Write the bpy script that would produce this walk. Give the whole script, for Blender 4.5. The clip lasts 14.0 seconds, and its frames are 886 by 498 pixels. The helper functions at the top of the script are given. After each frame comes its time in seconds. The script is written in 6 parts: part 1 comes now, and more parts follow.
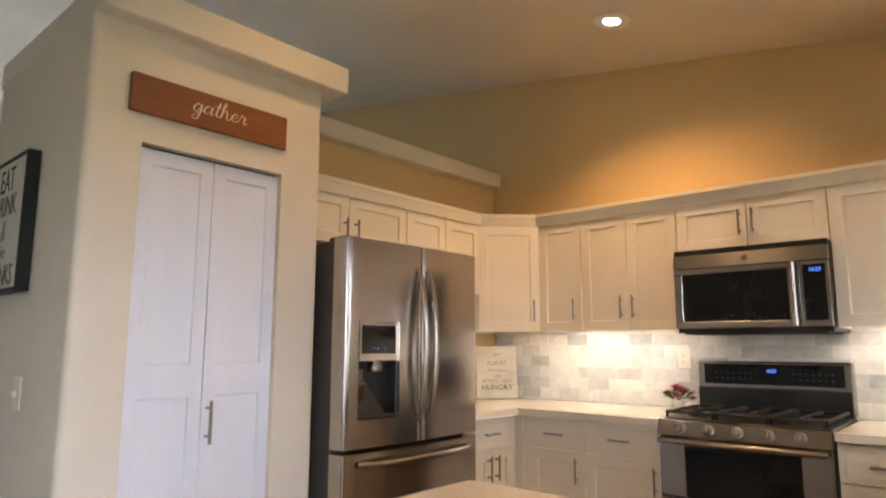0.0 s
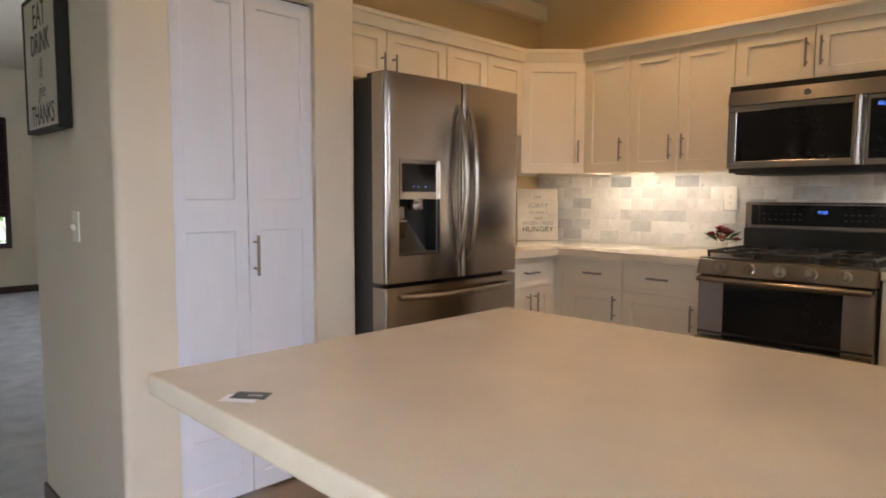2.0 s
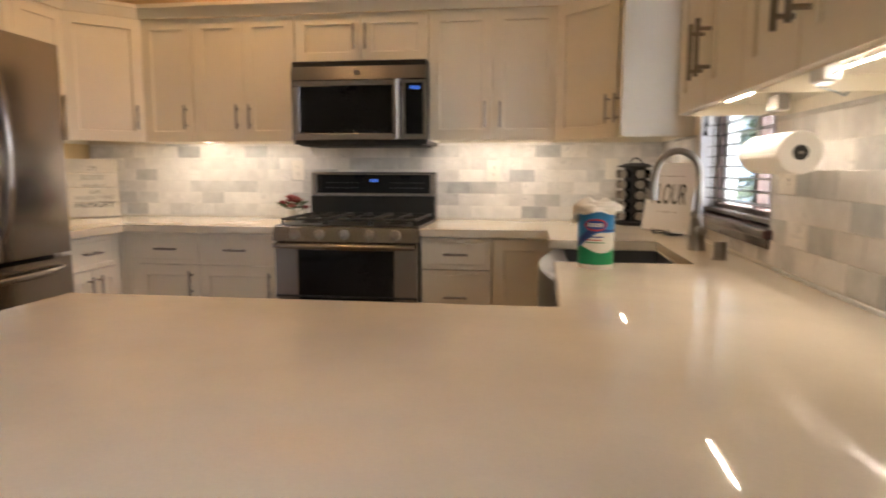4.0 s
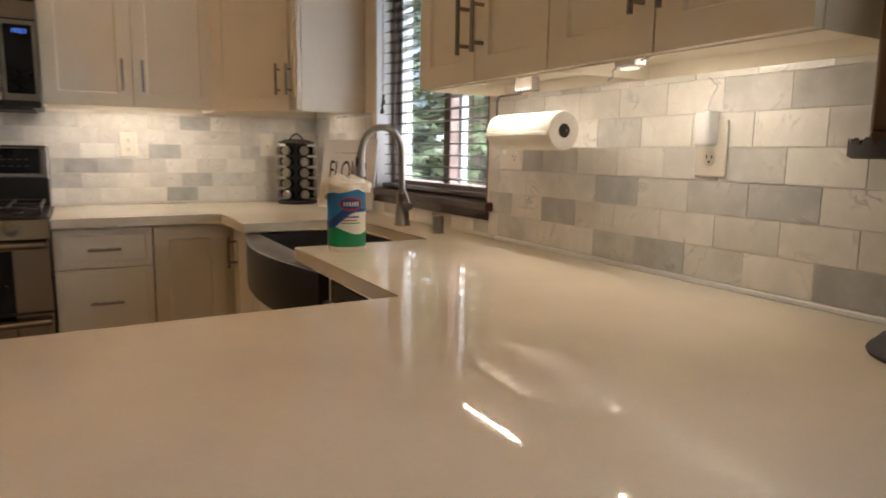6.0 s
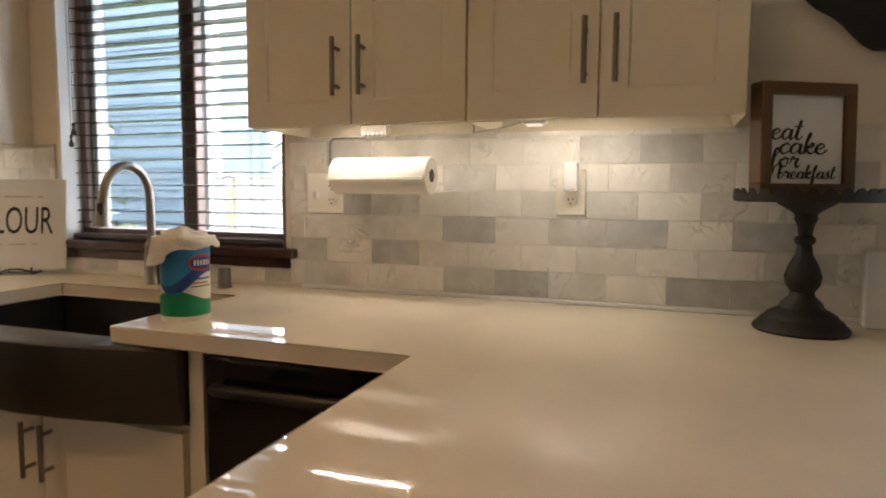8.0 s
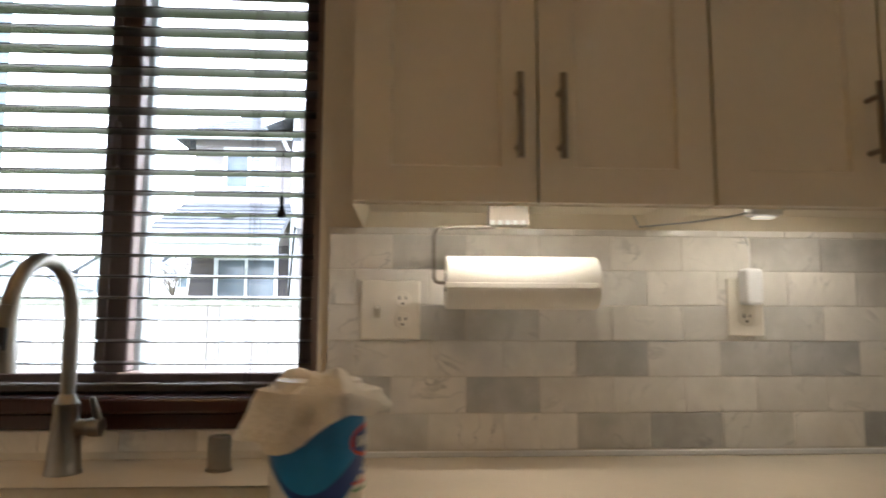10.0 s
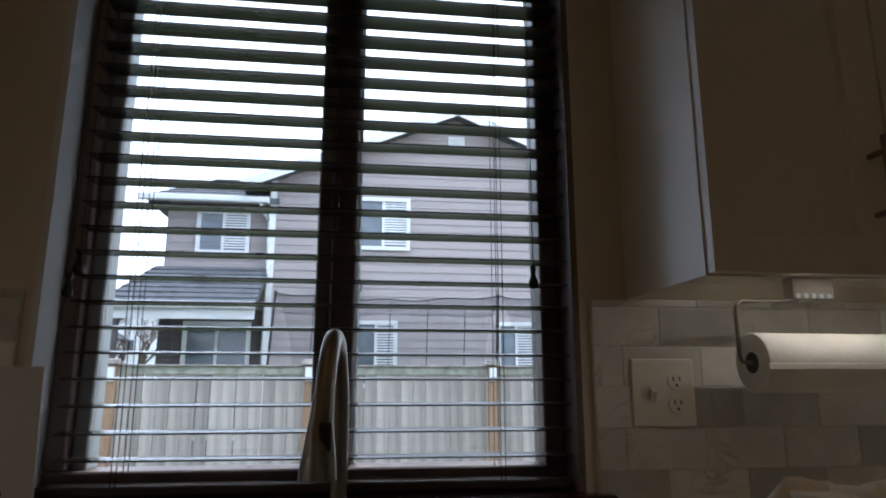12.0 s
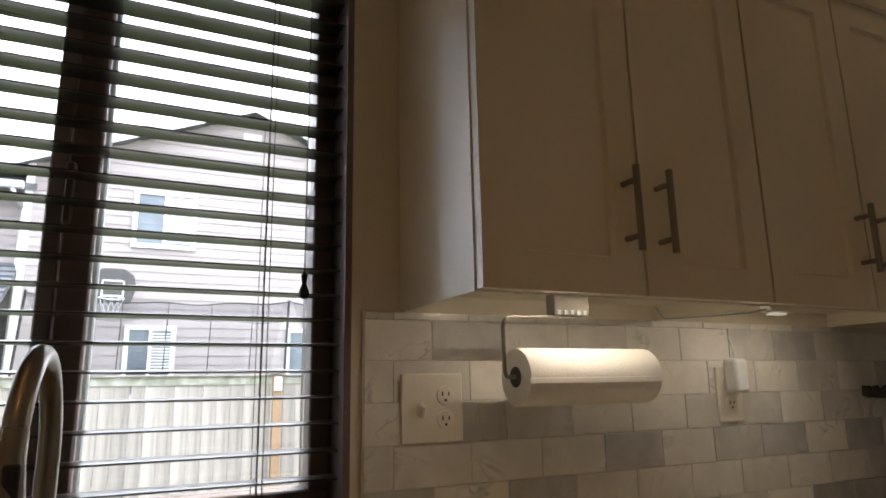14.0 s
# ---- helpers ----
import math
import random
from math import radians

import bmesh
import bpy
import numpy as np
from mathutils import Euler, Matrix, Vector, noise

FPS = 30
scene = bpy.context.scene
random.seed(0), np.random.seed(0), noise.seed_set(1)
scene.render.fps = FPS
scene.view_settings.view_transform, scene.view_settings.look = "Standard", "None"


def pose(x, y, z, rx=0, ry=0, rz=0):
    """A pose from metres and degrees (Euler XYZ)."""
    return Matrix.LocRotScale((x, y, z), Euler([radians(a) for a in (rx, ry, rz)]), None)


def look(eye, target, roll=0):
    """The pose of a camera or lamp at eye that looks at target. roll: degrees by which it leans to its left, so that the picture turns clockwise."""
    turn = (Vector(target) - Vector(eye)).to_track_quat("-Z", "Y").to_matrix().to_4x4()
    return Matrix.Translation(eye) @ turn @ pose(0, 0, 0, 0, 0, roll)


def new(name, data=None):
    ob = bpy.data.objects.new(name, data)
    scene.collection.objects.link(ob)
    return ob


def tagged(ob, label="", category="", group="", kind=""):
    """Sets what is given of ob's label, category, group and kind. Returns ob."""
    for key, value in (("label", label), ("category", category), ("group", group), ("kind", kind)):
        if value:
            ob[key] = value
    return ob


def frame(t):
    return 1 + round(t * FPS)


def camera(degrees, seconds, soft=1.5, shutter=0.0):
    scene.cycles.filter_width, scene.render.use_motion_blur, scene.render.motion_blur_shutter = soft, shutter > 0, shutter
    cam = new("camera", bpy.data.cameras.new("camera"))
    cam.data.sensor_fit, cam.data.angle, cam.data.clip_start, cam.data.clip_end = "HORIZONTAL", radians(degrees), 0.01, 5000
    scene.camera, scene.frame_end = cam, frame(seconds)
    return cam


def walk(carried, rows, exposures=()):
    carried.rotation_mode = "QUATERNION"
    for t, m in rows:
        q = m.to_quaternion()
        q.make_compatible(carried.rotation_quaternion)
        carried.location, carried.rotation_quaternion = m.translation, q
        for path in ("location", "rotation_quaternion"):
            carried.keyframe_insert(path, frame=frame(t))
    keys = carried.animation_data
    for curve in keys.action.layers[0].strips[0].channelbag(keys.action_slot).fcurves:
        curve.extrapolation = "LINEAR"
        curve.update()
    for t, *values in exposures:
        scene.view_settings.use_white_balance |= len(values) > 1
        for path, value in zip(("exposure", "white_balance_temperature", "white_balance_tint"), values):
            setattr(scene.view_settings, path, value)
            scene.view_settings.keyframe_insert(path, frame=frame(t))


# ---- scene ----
cam = camera(69.0, 14.0, soft=1.8, shutter=0.4)
PATH = [
    (0, (-0.661, -3.854, 1.274), (-1.97, -2.371, 1.572), 0.1),
    (0.5, (-0.641, -3.884, 1.252), (-1.993, -2.416, 1.377), 0.1),
    (1, (-0.637, -3.905, 1.231), (-1.998, -2.442, 1.159), 0.3),
    (1.5, (-0.639, -3.911, 1.23), (-2.055, -2.507, 1.085), 0.4),
    (2, (-0.676, -3.822, 1.224), (-2.089, -2.417, 1.059), 0.2),
    (2.5, (-0.682, -3.789, 1.221), (-1.973, -2.272, 1.046), 0.2),
    (3, (-0.702, -3.814, 1.229), (-1.558, -2.017, 1.032), 0.3),
    (3.5, (-0.732, -3.796, 1.223), (-1.326, -1.9, 0.993), 0.1),
    (4, (-0.71, -3.819, 1.209), (-0.991, -1.854, 0.965), 0.1),
    (4.2, (-0.686, -3.828, 1.217), (-0.821, -1.85, 0.955), -0.0),
    (6.5, (-1.361, -3.405, 1.188), (-0.078, -1.902, 0.881), 1.0),
    (7.2, (-1.544, -3.218, 1.211), (0.123, -2.153, 0.913), 0.7),
    (8.25, (-1.72, -2.72, 1.205), (0.19, -2.22, 1.10), 0.4),
    (9.3, (-1.411, -2.262, 1.191), (0.58, -2.388, 1.334), 0.0),
    (9.5, (-1.356, -2.194, 1.193), (0.635, -2.294, 1.343), -0.1),
    (10, (-1.301, -1.918, 1.188), (0.686, -2.026, 1.395), 0.2),
    (10.5, (-1.221, -1.666, 1.181), (0.752, -1.875, 1.431), 0.3),
    (11, (-1.125, -1.491, 1.241), (0.836, -1.7, 1.576), 0.1),
    (11.5, (-1.122, -1.385, 1.254), (0.823, -1.593, 1.672), -0.1),
    (12, (-1.125, -1.348, 1.217), (0.818, -1.596, 1.623), -0.0),
    (12.5, (-1.111, -1.396, 1.182), (0.806, -1.801, 1.583), -0.2),
    (13, (-1.11, -1.474, 1.208), (0.763, -2.044, 1.615), -0.6),
    (13.5, (-1.058, -1.432, 1.224), (0.707, -2.268, 1.65), -1.2),
    (14, (-1.065, -1.407, 1.235), (0.699, -2.251, 1.654), -1.1),
]
EXPOSURES = [(0.0, 3.5, 6500, 14), (0.5, 3.3, 6450, 13), (1.0, 3.15, 6450, 13), (1.6, 3.1, 6550, 14), (2.1, 3.1, 6600, 14), (2.8, 3.15, 6700, 15), (4.2, 3.1, 6700, 15), (6.5, 2.8, 6700, 13), (9.3, 2.85, 6450, 10), (10.0, 2.3, 6350, 10),
             (11.0, 1.25, 6100, 10), (11.5, 0.6, 6000, 10), (12.0, 0.25, 5950, 10), (12.5, -0.05, 5950, 10), (12.8, 0.05, 6100, 10), (13.2, 0.6, 6300, 10), (13.6, 1.15, 6750, 11), (14.0, 1.45, 6850, 12)]
walk(cam, [(t, look(eye, target, roll)) for t, eye, target, roll in PATH], EXPOSURES)

# ---- world, sun and lamps ----
world = bpy.data.worlds.new("overcast_sky")
scene.world = world
world.use_nodes = True
wn = world.node_tree.nodes
sky = wn.new("ShaderNodeTexSky")
sky.sky_type = "NISHITA"
sky.sun_disc = False
sky.sun_elevation, sky.sun_rotation = radians(50), radians(150)
sky.air_density, sky.dust_density, sky.ozone_density = 1.0, 6.0, 1.0
haze = wn.new("ShaderNodeMixRGB")
haze.inputs[0].default_value = 0.75
haze.inputs[2].default_value = (19.0, 21.5, 25.0, 1)
world.node_tree.links.new(sky.outputs[0], haze.inputs[1])
world.node_tree.links.new(haze.outputs[0], wn["Background"].inputs[0])
wn["Background"].inputs[1].default_value = 0.14


def lamp(name, kind, m, power, color, **settings):
    data = bpy.data.lights.new(name, kind)
    data.energy, data.color = power, color
    if kind == "AREA":
        data.shape, data.size, data.size_y = "RECTANGLE", settings["size"], settings["size_y"]
        data.spread = settings.get("spread", math.pi)
    if kind == "SPOT":
        data.spot_size, data.spot_blend, data.shadow_soft_size = radians(settings["cone"]), 0.7, 0.06
    if kind == "SUN":
        data.angle = radians(settings["angle"])
    ob = new(name, data)
    ob.matrix_world = m
    return ob


lamp("sun", "SUN", pose(0, 0, 20, 40, 0, 60), 1.5, (1, 0.97, 0.92), angle=20)
WARM = (1.0, 0.56, 0.225)
SLOPE, EAVE = 0.155, 2.72


def ceiling_at(x):
    return EAVE - SLOPE * x if x > -5.8 else 3.0 + 0.107 * (x + 11.6)


# the first can is known; the other four are added as room lighting
CANS = [(-2.17, -0.74), (-0.75, -0.95), (-2.3, -2.3), (-0.9, -2.75), (-1.6, -4.6)]
for (cx, cy), power in zip(CANS, (9.5, 1.2, 2.9, 1.3, 0.6)):
    lamp("can_bulb", "SPOT", pose(cx, cy, ceiling_at(cx) - 0.02), power, WARM, cone=130)
LED = (1.0, 0.89, 0.74)
# lengths of the strips under the wall cabinets: centre and size along x and y; the last is added to brighten the plank
# sign
STRIPS = [(-0.205, -2.093, 0.004, 0.28), (-0.168, -2.637, 0.004, 0.28), (-2.67, -0.15, 0.004, 0.24), (-2.53, -0.2, 0.78, 0.004), (-0.95, -0.2, 0.62, 0.004),
          (-0.24, -0.42, 0.006, 0.2), (-3.15, -0.44, 0.07, 0.006)]
for (sx, sy, ax, ay), power in zip(STRIPS, (0.21, 0.155, 0.015, 0.36, 0.33, 0.15, 0.13)):
    lamp("led_light", "AREA", pose(sx, sy, 1.390), power, LED, size=ax, size_y=ay)
# cool fill lamps added in the unseen dining and living room openings
lamp("dining_fill", "AREA", pose(0.12, -4.55, 1.1, 0, 90, 0), 0.3, (0.66, 0.82, 1.0), size=1.9, size_y=1.0)
lamp("living_fill", "AREA", pose(-7.5, 0.12, 1.1, -90, 0, 0), 0.5, (0.70, 0.85, 1.0), size=0.75, size_y=2.0)


# ---- materials ----
def material(name, color, rough=0.5, metal=0.0, vary=0.08, scale=6.0, grain=80.0, bump=0.05, stretch=(1, 1, 1), second=None, coat=0.0, pieces=0.0, shine=0.5):
    """A surface with broad blotches, fine grain and relief; pieces: how far single pieces differ in tone."""
    mat = bpy.data.materials.new(name)
    mat.use_nodes = True
    n, ln = mat.node_tree.nodes, mat.node_tree.links
    b = n["Principled BSDF"]
    tc = n.new("ShaderNodeTexCoord")
    mp = n.new("ShaderNodeMapping")
    mp.inputs["Scale"].default_value = stretch
    ln.new(tc.outputs["Object"], mp.inputs[0])
    broad, fine = n.new("ShaderNodeTexNoise"), n.new("ShaderNodeTexNoise")
    broad.inputs["Scale"].default_value, fine.inputs["Scale"].default_value = scale, grain
    broad.inputs["Detail"].default_value = 5
    fine.inputs["Detail"].default_value = 3
    for t in (broad, fine):
        ln.new(mp.outputs[0], t.inputs["Vector"])
    ramp = n.new("ShaderNodeValToRGB")
    low = second or tuple(c * (1 - 2.2 * vary) for c in color)
    ramp.color_ramp.elements[0].position, ramp.color_ramp.elements[1].position = 0.32, 0.66
    ramp.color_ramp.elements[0].color, ramp.color_ramp.elements[1].color = (*low, 1), (*color, 1)
    ln.new(broad.outputs[0], ramp.inputs[0])
    hsv = n.new("ShaderNodeHueSaturation")
    ln.new(ramp.outputs[0], hsv.inputs["Color"])
    val = n.new("ShaderNodeMapRange")
    val.inputs[3].default_value, val.inputs[4].default_value = 1 - vary, 1 + vary
    ln.new(fine.outputs[0], val.inputs[0])
    if pieces:
        info, add = n.new("ShaderNodeObjectInfo"), n.new("ShaderNodeMath")
        spread = n.new("ShaderNodeMapRange")
        spread.inputs[3].default_value, spread.inputs[4].default_value = -pieces, pieces
        ln.new(info.outputs["Random"], spread.inputs[0])
        ln.new(val.outputs[0], add.inputs[0])
        ln.new(spread.outputs[0], add.inputs[1])
        ln.new(add.outputs[0], hsv.inputs["Value"])
    else:
        ln.new(val.outputs[0], hsv.inputs["Value"])
    ln.new(hsv.outputs[0], b.inputs["Base Color"])
    rr = n.new("ShaderNodeMapRange")
    rr.inputs[3].default_value, rr.inputs[4].default_value = max(0.02, rough * 0.8), min(1, rough * 1.2)
    ln.new(broad.outputs[0], rr.inputs[0])
    ln.new(rr.outputs[0], b.inputs["Roughness"])
    b.inputs["Metallic"].default_value = metal
    b.inputs["Coat Weight"].default_value = coat
    b.inputs["Specular IOR Level"].default_value = shine
    if bump:
        bp = n.new("ShaderNodeBump")
        bp.inputs["Strength"].default_value, bp.inputs["Distance"].default_value = bump, 0.01
        ln.new(fine.outputs[0], bp.inputs["Height"])
        ln.new(bp.outputs[0], b.inputs["Normal"])
    return mat


def marble(name, color, vein, lift):
    """Honed marble: cloudy ground, thin grey veins, each tile cut from another place of the slab."""
    mat = bpy.data.materials.new(name)
    mat.use_nodes = True
    n, ln = mat.node_tree.nodes, mat.node_tree.links
    b = n["Principled BSDF"]
    tc, info, add = n.new("ShaderNodeTexCoord"), n.new("ShaderNodeObjectInfo"), n.new("ShaderNodeVectorMath")
    scl = n.new("ShaderNodeVectorMath")
    scl.operation = "SCALE"
    scl.inputs["Scale"].default_value = 60
    cb = n.new("ShaderNodeCombineXYZ")
    for i in range(3):
        ln.new(info.outputs["Random"], cb.inputs[i])
    ln.new(cb.outputs[0], scl.inputs[0])
    ln.new(tc.outputs["Object"], add.inputs[0])
    ln.new(scl.outputs[0], add.inputs[1])
    cloud, wave = n.new("ShaderNodeTexNoise"), n.new("ShaderNodeTexNoise")
    cloud.inputs["Scale"].default_value, cloud.inputs["Detail"].default_value = 14, 6
    wave.inputs["Scale"].default_value, wave.inputs["Detail"].default_value, wave.inputs["Distortion"].default_value = 6, 6, 2.2
    ln.new(add.outputs[0], cloud.inputs["Vector"])
    ln.new(add.outputs[0], wave.inputs["Vector"])
    r1 = n.new("ShaderNodeValToRGB")
    r1.color_ramp.elements[0].position, r1.color_ramp.elements[1].position = 0.3, 0.62
    r1.color_ramp.elements[0].color = (*[c * lift for c in color], 1)
    r1.color_ramp.elements[1].color = (*color, 1)
    ln.new(cloud.outputs[0], r1.inputs[0])
    r2 = n.new("ShaderNodeValToRGB")
    for pos, v in ((0.468, 0), (0.5, 0.75), (0.532, 0)):
        e = r2.color_ramp.elements.new(pos)
        e.color = (v, v, v, 1)
    r2.color_ramp.elements[0].color = r2.color_ramp.elements[-1].color = (0, 0, 0, 1)
    ln.new(wave.outputs[0], r2.inputs[0])
    fac = n.new("ShaderNodeMath")
    fac.operation = "MULTIPLY"
    smudge = n.new("ShaderNodeMapRange")
    smudge.inputs[1].default_value, smudge.inputs[2].default_value = 0.50, 0.72
    ln.new(cloud.outputs[0], smudge.inputs[0])
    ln.new(r2.outputs[0], fac.inputs[0])
    ln.new(smudge.outputs[0], fac.inputs[1])
    mix = n.new("ShaderNodeMixRGB")
    ln.new(fac.outputs[0], mix.inputs[0])
    ln.new(r1.outputs[0], mix.inputs[1])
    mix.inputs[2].default_value = (*vein, 1)
    hsv, spread = n.new("ShaderNodeHueSaturation"), n.new("ShaderNodeMapRange")
    spread.inputs[3].default_value, spread.inputs[4].default_value = 0.86, 1.08
    ln.new(info.outputs["Random"], spread.inputs[0])
    ln.new(spread.outputs[0], hsv.inputs["Value"])
    ln.new(mix.outputs[0], hsv.inputs["Color"])
    ln.new(hsv.outputs[0], b.inputs["Base Color"])
    b.inputs["Roughness"].default_value = 0.13
    return mat


def glass(name, tint=(1, 1, 1)):
    mat = bpy.data.materials.new(name)
    mat.use_nodes = True
    b = mat.node_tree.nodes["Principled BSDF"]
    b.inputs["Base Color"].default_value = (*tint, 1)
    b.inputs["Transmission Weight"].default_value = 1
    b.inputs["Roughness"].default_value = 0.0
    b.inputs["IOR"].default_value = 1.45
    return mat


def glow(name, color, strength):
    mat = bpy.data.materials.new(name)
    mat.use_nodes = True
    b = mat.node_tree.nodes["Principled BSDF"]
    b.inputs["Base Color"].default_value = (*color, 1)
    b.inputs["Emission Color"].default_value = (*color, 1)
    b.inputs["Emission Strength"].default_value = strength
    return mat


# tan wall paint with the ceiling lamp's orange warmth mixed into the colour
GOLD = material("lamp_warmed_tan_paint", (0.68, 0.50, 0.26), 0.75, vary=0.03, scale=1.5, grain=140, bump=0.06)
PAINT = material("cream_wall_paint", (0.70, 0.64, 0.535), 0.75, vary=0.03, scale=1.5, grain=140, bump=0.06)
CEIL = material("ceiling_paint", (0.66, 0.60, 0.50), 0.85, vary=0.03, scale=1.2, grain=110, bump=0.12)
WHITE = material("cabinet_paint", (0.78, 0.715, 0.585), 0.32, vary=0.025, scale=3, grain=60, bump=0.015)
DOORW = material("door_paint", (0.74, 0.775, 0.87), 0.38, vary=0.03, scale=4, grain=45, bump=0.05, stretch=(1, 1, 0.15))
QUARTZ = material("quartz", (0.74, 0.67, 0.55), 0.03, vary=0.05, scale=4, grain=260, bump=0.0, shine=0.5)
STEEL = material("brushed_steel", (0.46, 0.41, 0.365), 0.2, 1.0, vary=0.05, scale=3, grain=160, bump=0.012, stretch=(1, 1, 0.03))
STEELH = material("brushed_steel_across", (0.36, 0.325, 0.295), 0.25, 1.0, vary=0.05, scale=3, grain=160, bump=0.012, stretch=(0.03, 1, 1))
NICKEL = material("satin_nickel", (0.30, 0.27, 0.235), 0.32, 1.0, vary=0.03, scale=12, grain=200, bump=0.01)
GUN = material("gunmetal_steel", (0.11, 0.11, 0.115), 0.33, 0.9, vary=0.08, scale=5, grain=150, bump=0.02, stretch=(1, 0.05, 1))
GREYSIDE = material("fridge_side_paint", (0.055, 0.052, 0.05), 0.5, vary=0.06, scale=5, grain=200, bump=0.05)
BLACKG = material("black_glass", (0.008, 0.008, 0.009), 0.06, vary=0.02, scale=3, grain=100, bump=0, shine=0.3)
BLACK = material("black_enamel", (0.012, 0.012, 0.012), 0.35, vary=0.1, scale=8, grain=90, bump=0.05)
IRON = material("cast_iron", (0.02, 0.02, 0.02), 0.6, vary=0.15, scale=12, grain=150, bump=0.2)
BLKMETAL = material("painted_black_metal", (0.006, 0.0055, 0.005), 0.6, vary=0.15, scale=14, grain=120, bump=0.08)
TILEW = marble("white_marble", (0.76, 0.735, 0.69), (0.33, 0.33, 0.33), 0.85)
TILEG = marble("grey_marble", (0.50, 0.50, 0.49), (0.29, 0.29, 0.30), 0.76)
TILEM = marble("pale_grey_marble", (0.62, 0.61, 0.58), (0.34, 0.34, 0.34), 0.78)
GROUT = material("grout", (0.66, 0.63, 0.57), 0.9, vary=0.05, scale=20, grain=300, bump=0.2)
MAHOG = material("mahogany_wood", (0.05, 0.018, 0.016), 0.22, vary=0.15, scale=5, grain=60, bump=0.03, stretch=(1, 0.08, 1), coat=0.3)
SLATM = material("espresso_slat", (0.050, 0.040, 0.034), 0.28, vary=0.10, scale=6, grain=60, bump=0.02, stretch=(1, 0.1, 1), coat=0.2)
VINYL = material("white_vinyl", (0.72, 0.73, 0.74), 0.4, vary=0.02, scale=4, grain=90, bump=0.01)
# white vinyl greyed: eave shade outdoors, less glare on small parts near the LEDs
DIMVINYL = material("dimmed_white_vinyl", (0.36, 0.39, 0.40), 0.4, vary=0.03, scale=4, grain=90, bump=0.01)
BRONZE = material("brown_vinyl", (0.17, 0.125, 0.115), 0.45, vary=0.06, scale=6, grain=90, bump=0.02)
PLASTIC = material("ivory_plastic", (0.78, 0.74, 0.66), 0.35, vary=0.02, scale=8, grain=150, bump=0.01)
SLOTM = material("dark_slot", (0.03, 0.028, 0.025), 0.6, vary=0.05, scale=9, grain=100, bump=0)
PAPER = material("paper_towel", (0.84, 0.82, 0.77), 0.9, vary=0.012, scale=12, grain=190, bump=0.07)
TISSUE = material("wet_wipe", (0.80, 0.78, 0.72), 0.85, vary=0.05, scale=25, grain=140, bump=0.3)
CARD = material("card_board", (0.62, 0.58, 0.51), 0.8, vary=0.05, scale=5, grain=150, bump=0.04)
RUST = material("stained_pine", (0.26, 0.085, 0.028), 0.5, vary=0.16, scale=5, grain=55, bump=0.08, stretch=(1, 0.12, 1))
BROWN = material("walnut_stain", (0.14, 0.07, 0.03), 0.5, vary=0.18, scale=6, grain=70, bump=0.08, stretch=(1, 1, 0.12))
WASHED = material("whitewashed_pine", (0.60, 0.53, 0.42), 0.75, vary=0.10, scale=7, grain=60, bump=0.08, stretch=(0.12, 1, 1))
INK = material("black_ink", (0.02, 0.018, 0.016), 0.7, vary=0.05, scale=9, grain=90, bump=0)
INKG = material("grey_ink", (0.23, 0.20, 0.17), 0.7, vary=0.05, scale=9, grain=90, bump=0)
INKC = material("chalk_paint", (0.78, 0.66, 0.52), 0.7, vary=0.05, scale=9, grain=90, bump=0)
CARPET = material("grey_carpet", (0.42, 0.42, 0.42), 0.95, vary=0.12, scale=5, grain=220, bump=0.7)
FLOORM = material("kitchen_vinyl_floor", (0.26, 0.19, 0.13), 0.45, vary=0.12, scale=4, grain=40, bump=0.05, stretch=(1, 0.1, 1))
BASEB = material("dark_baseboard", (0.05, 0.025, 0.018), 0.4, vary=0.1, scale=5, grain=70, bump=0.03)
BLINDM = material("maroon_cellular_blind", (0.035, 0.012, 0.013), 0.8, vary=0.1, scale=4, grain=90, bump=0.1)
GLASS = glass("clear_glass")
CANLENS = glow("lamp_lens", (1.0, 0.80, 0.52), 3)
LEDDOT = glow("led_dot", (1.0, 0.90, 0.72), 9)
BLUELCD = glow("blue_display", (0.08, 0.25, 1.0), 0.2)
FENCEW = material("weathered_cedar", (0.38, 0.34, 0.30), 0.9, vary=0.24, scale=9, grain=60, bump=0.3, stretch=(1, 1, 0.05), second=(0.20, 0.18, 0.165), pieces=0.22)
POSTW = material("new_cedar", (0.33, 0.21, 0.13), 0.85, vary=0.14, scale=4, grain=40, bump=0.15, stretch=(1, 1, 0.08))
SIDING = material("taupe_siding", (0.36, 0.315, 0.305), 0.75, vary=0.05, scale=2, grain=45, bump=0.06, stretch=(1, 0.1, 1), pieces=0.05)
# the taupe siding again, darkened to hold the shade under the porch roof
SIDING_SHADED = material("shaded_taupe_siding", (0.105, 0.09, 0.092), 0.75, vary=0.05, scale=2, grain=45, bump=0.06, stretch=(1, 0.1, 1), pieces=0.05)
TRIMW = material("white_trim", (0.74, 0.74, 0.74), 0.6, vary=0.04, scale=3, grain=60, bump=0.03)
SHINGLE = material("asphalt_shingle", (0.16, 0.165, 0.18), 0.95, vary=0.2, scale=5, grain=40, bump=0.5)
HOUSEGL = material("dim_window_glass", (0.16, 0.19, 0.22), 0.08, vary=0.2, scale=1.5, grain=20, bump=0)
GRASSM = material("lawn", (0.09, 0.12, 0.045), 0.95, vary=0.25, scale=2, grain=30, bump=0.6)
BARK = material("bark", (0.12, 0.09, 0.07), 0.9, vary=0.2, scale=6, grain=50, bump=0.4)
HEDGEM = material("hedge_foliage", (0.10, 0.16, 0.05), 0.7, vary=0.3, scale=3, grain=20, bump=0.1)
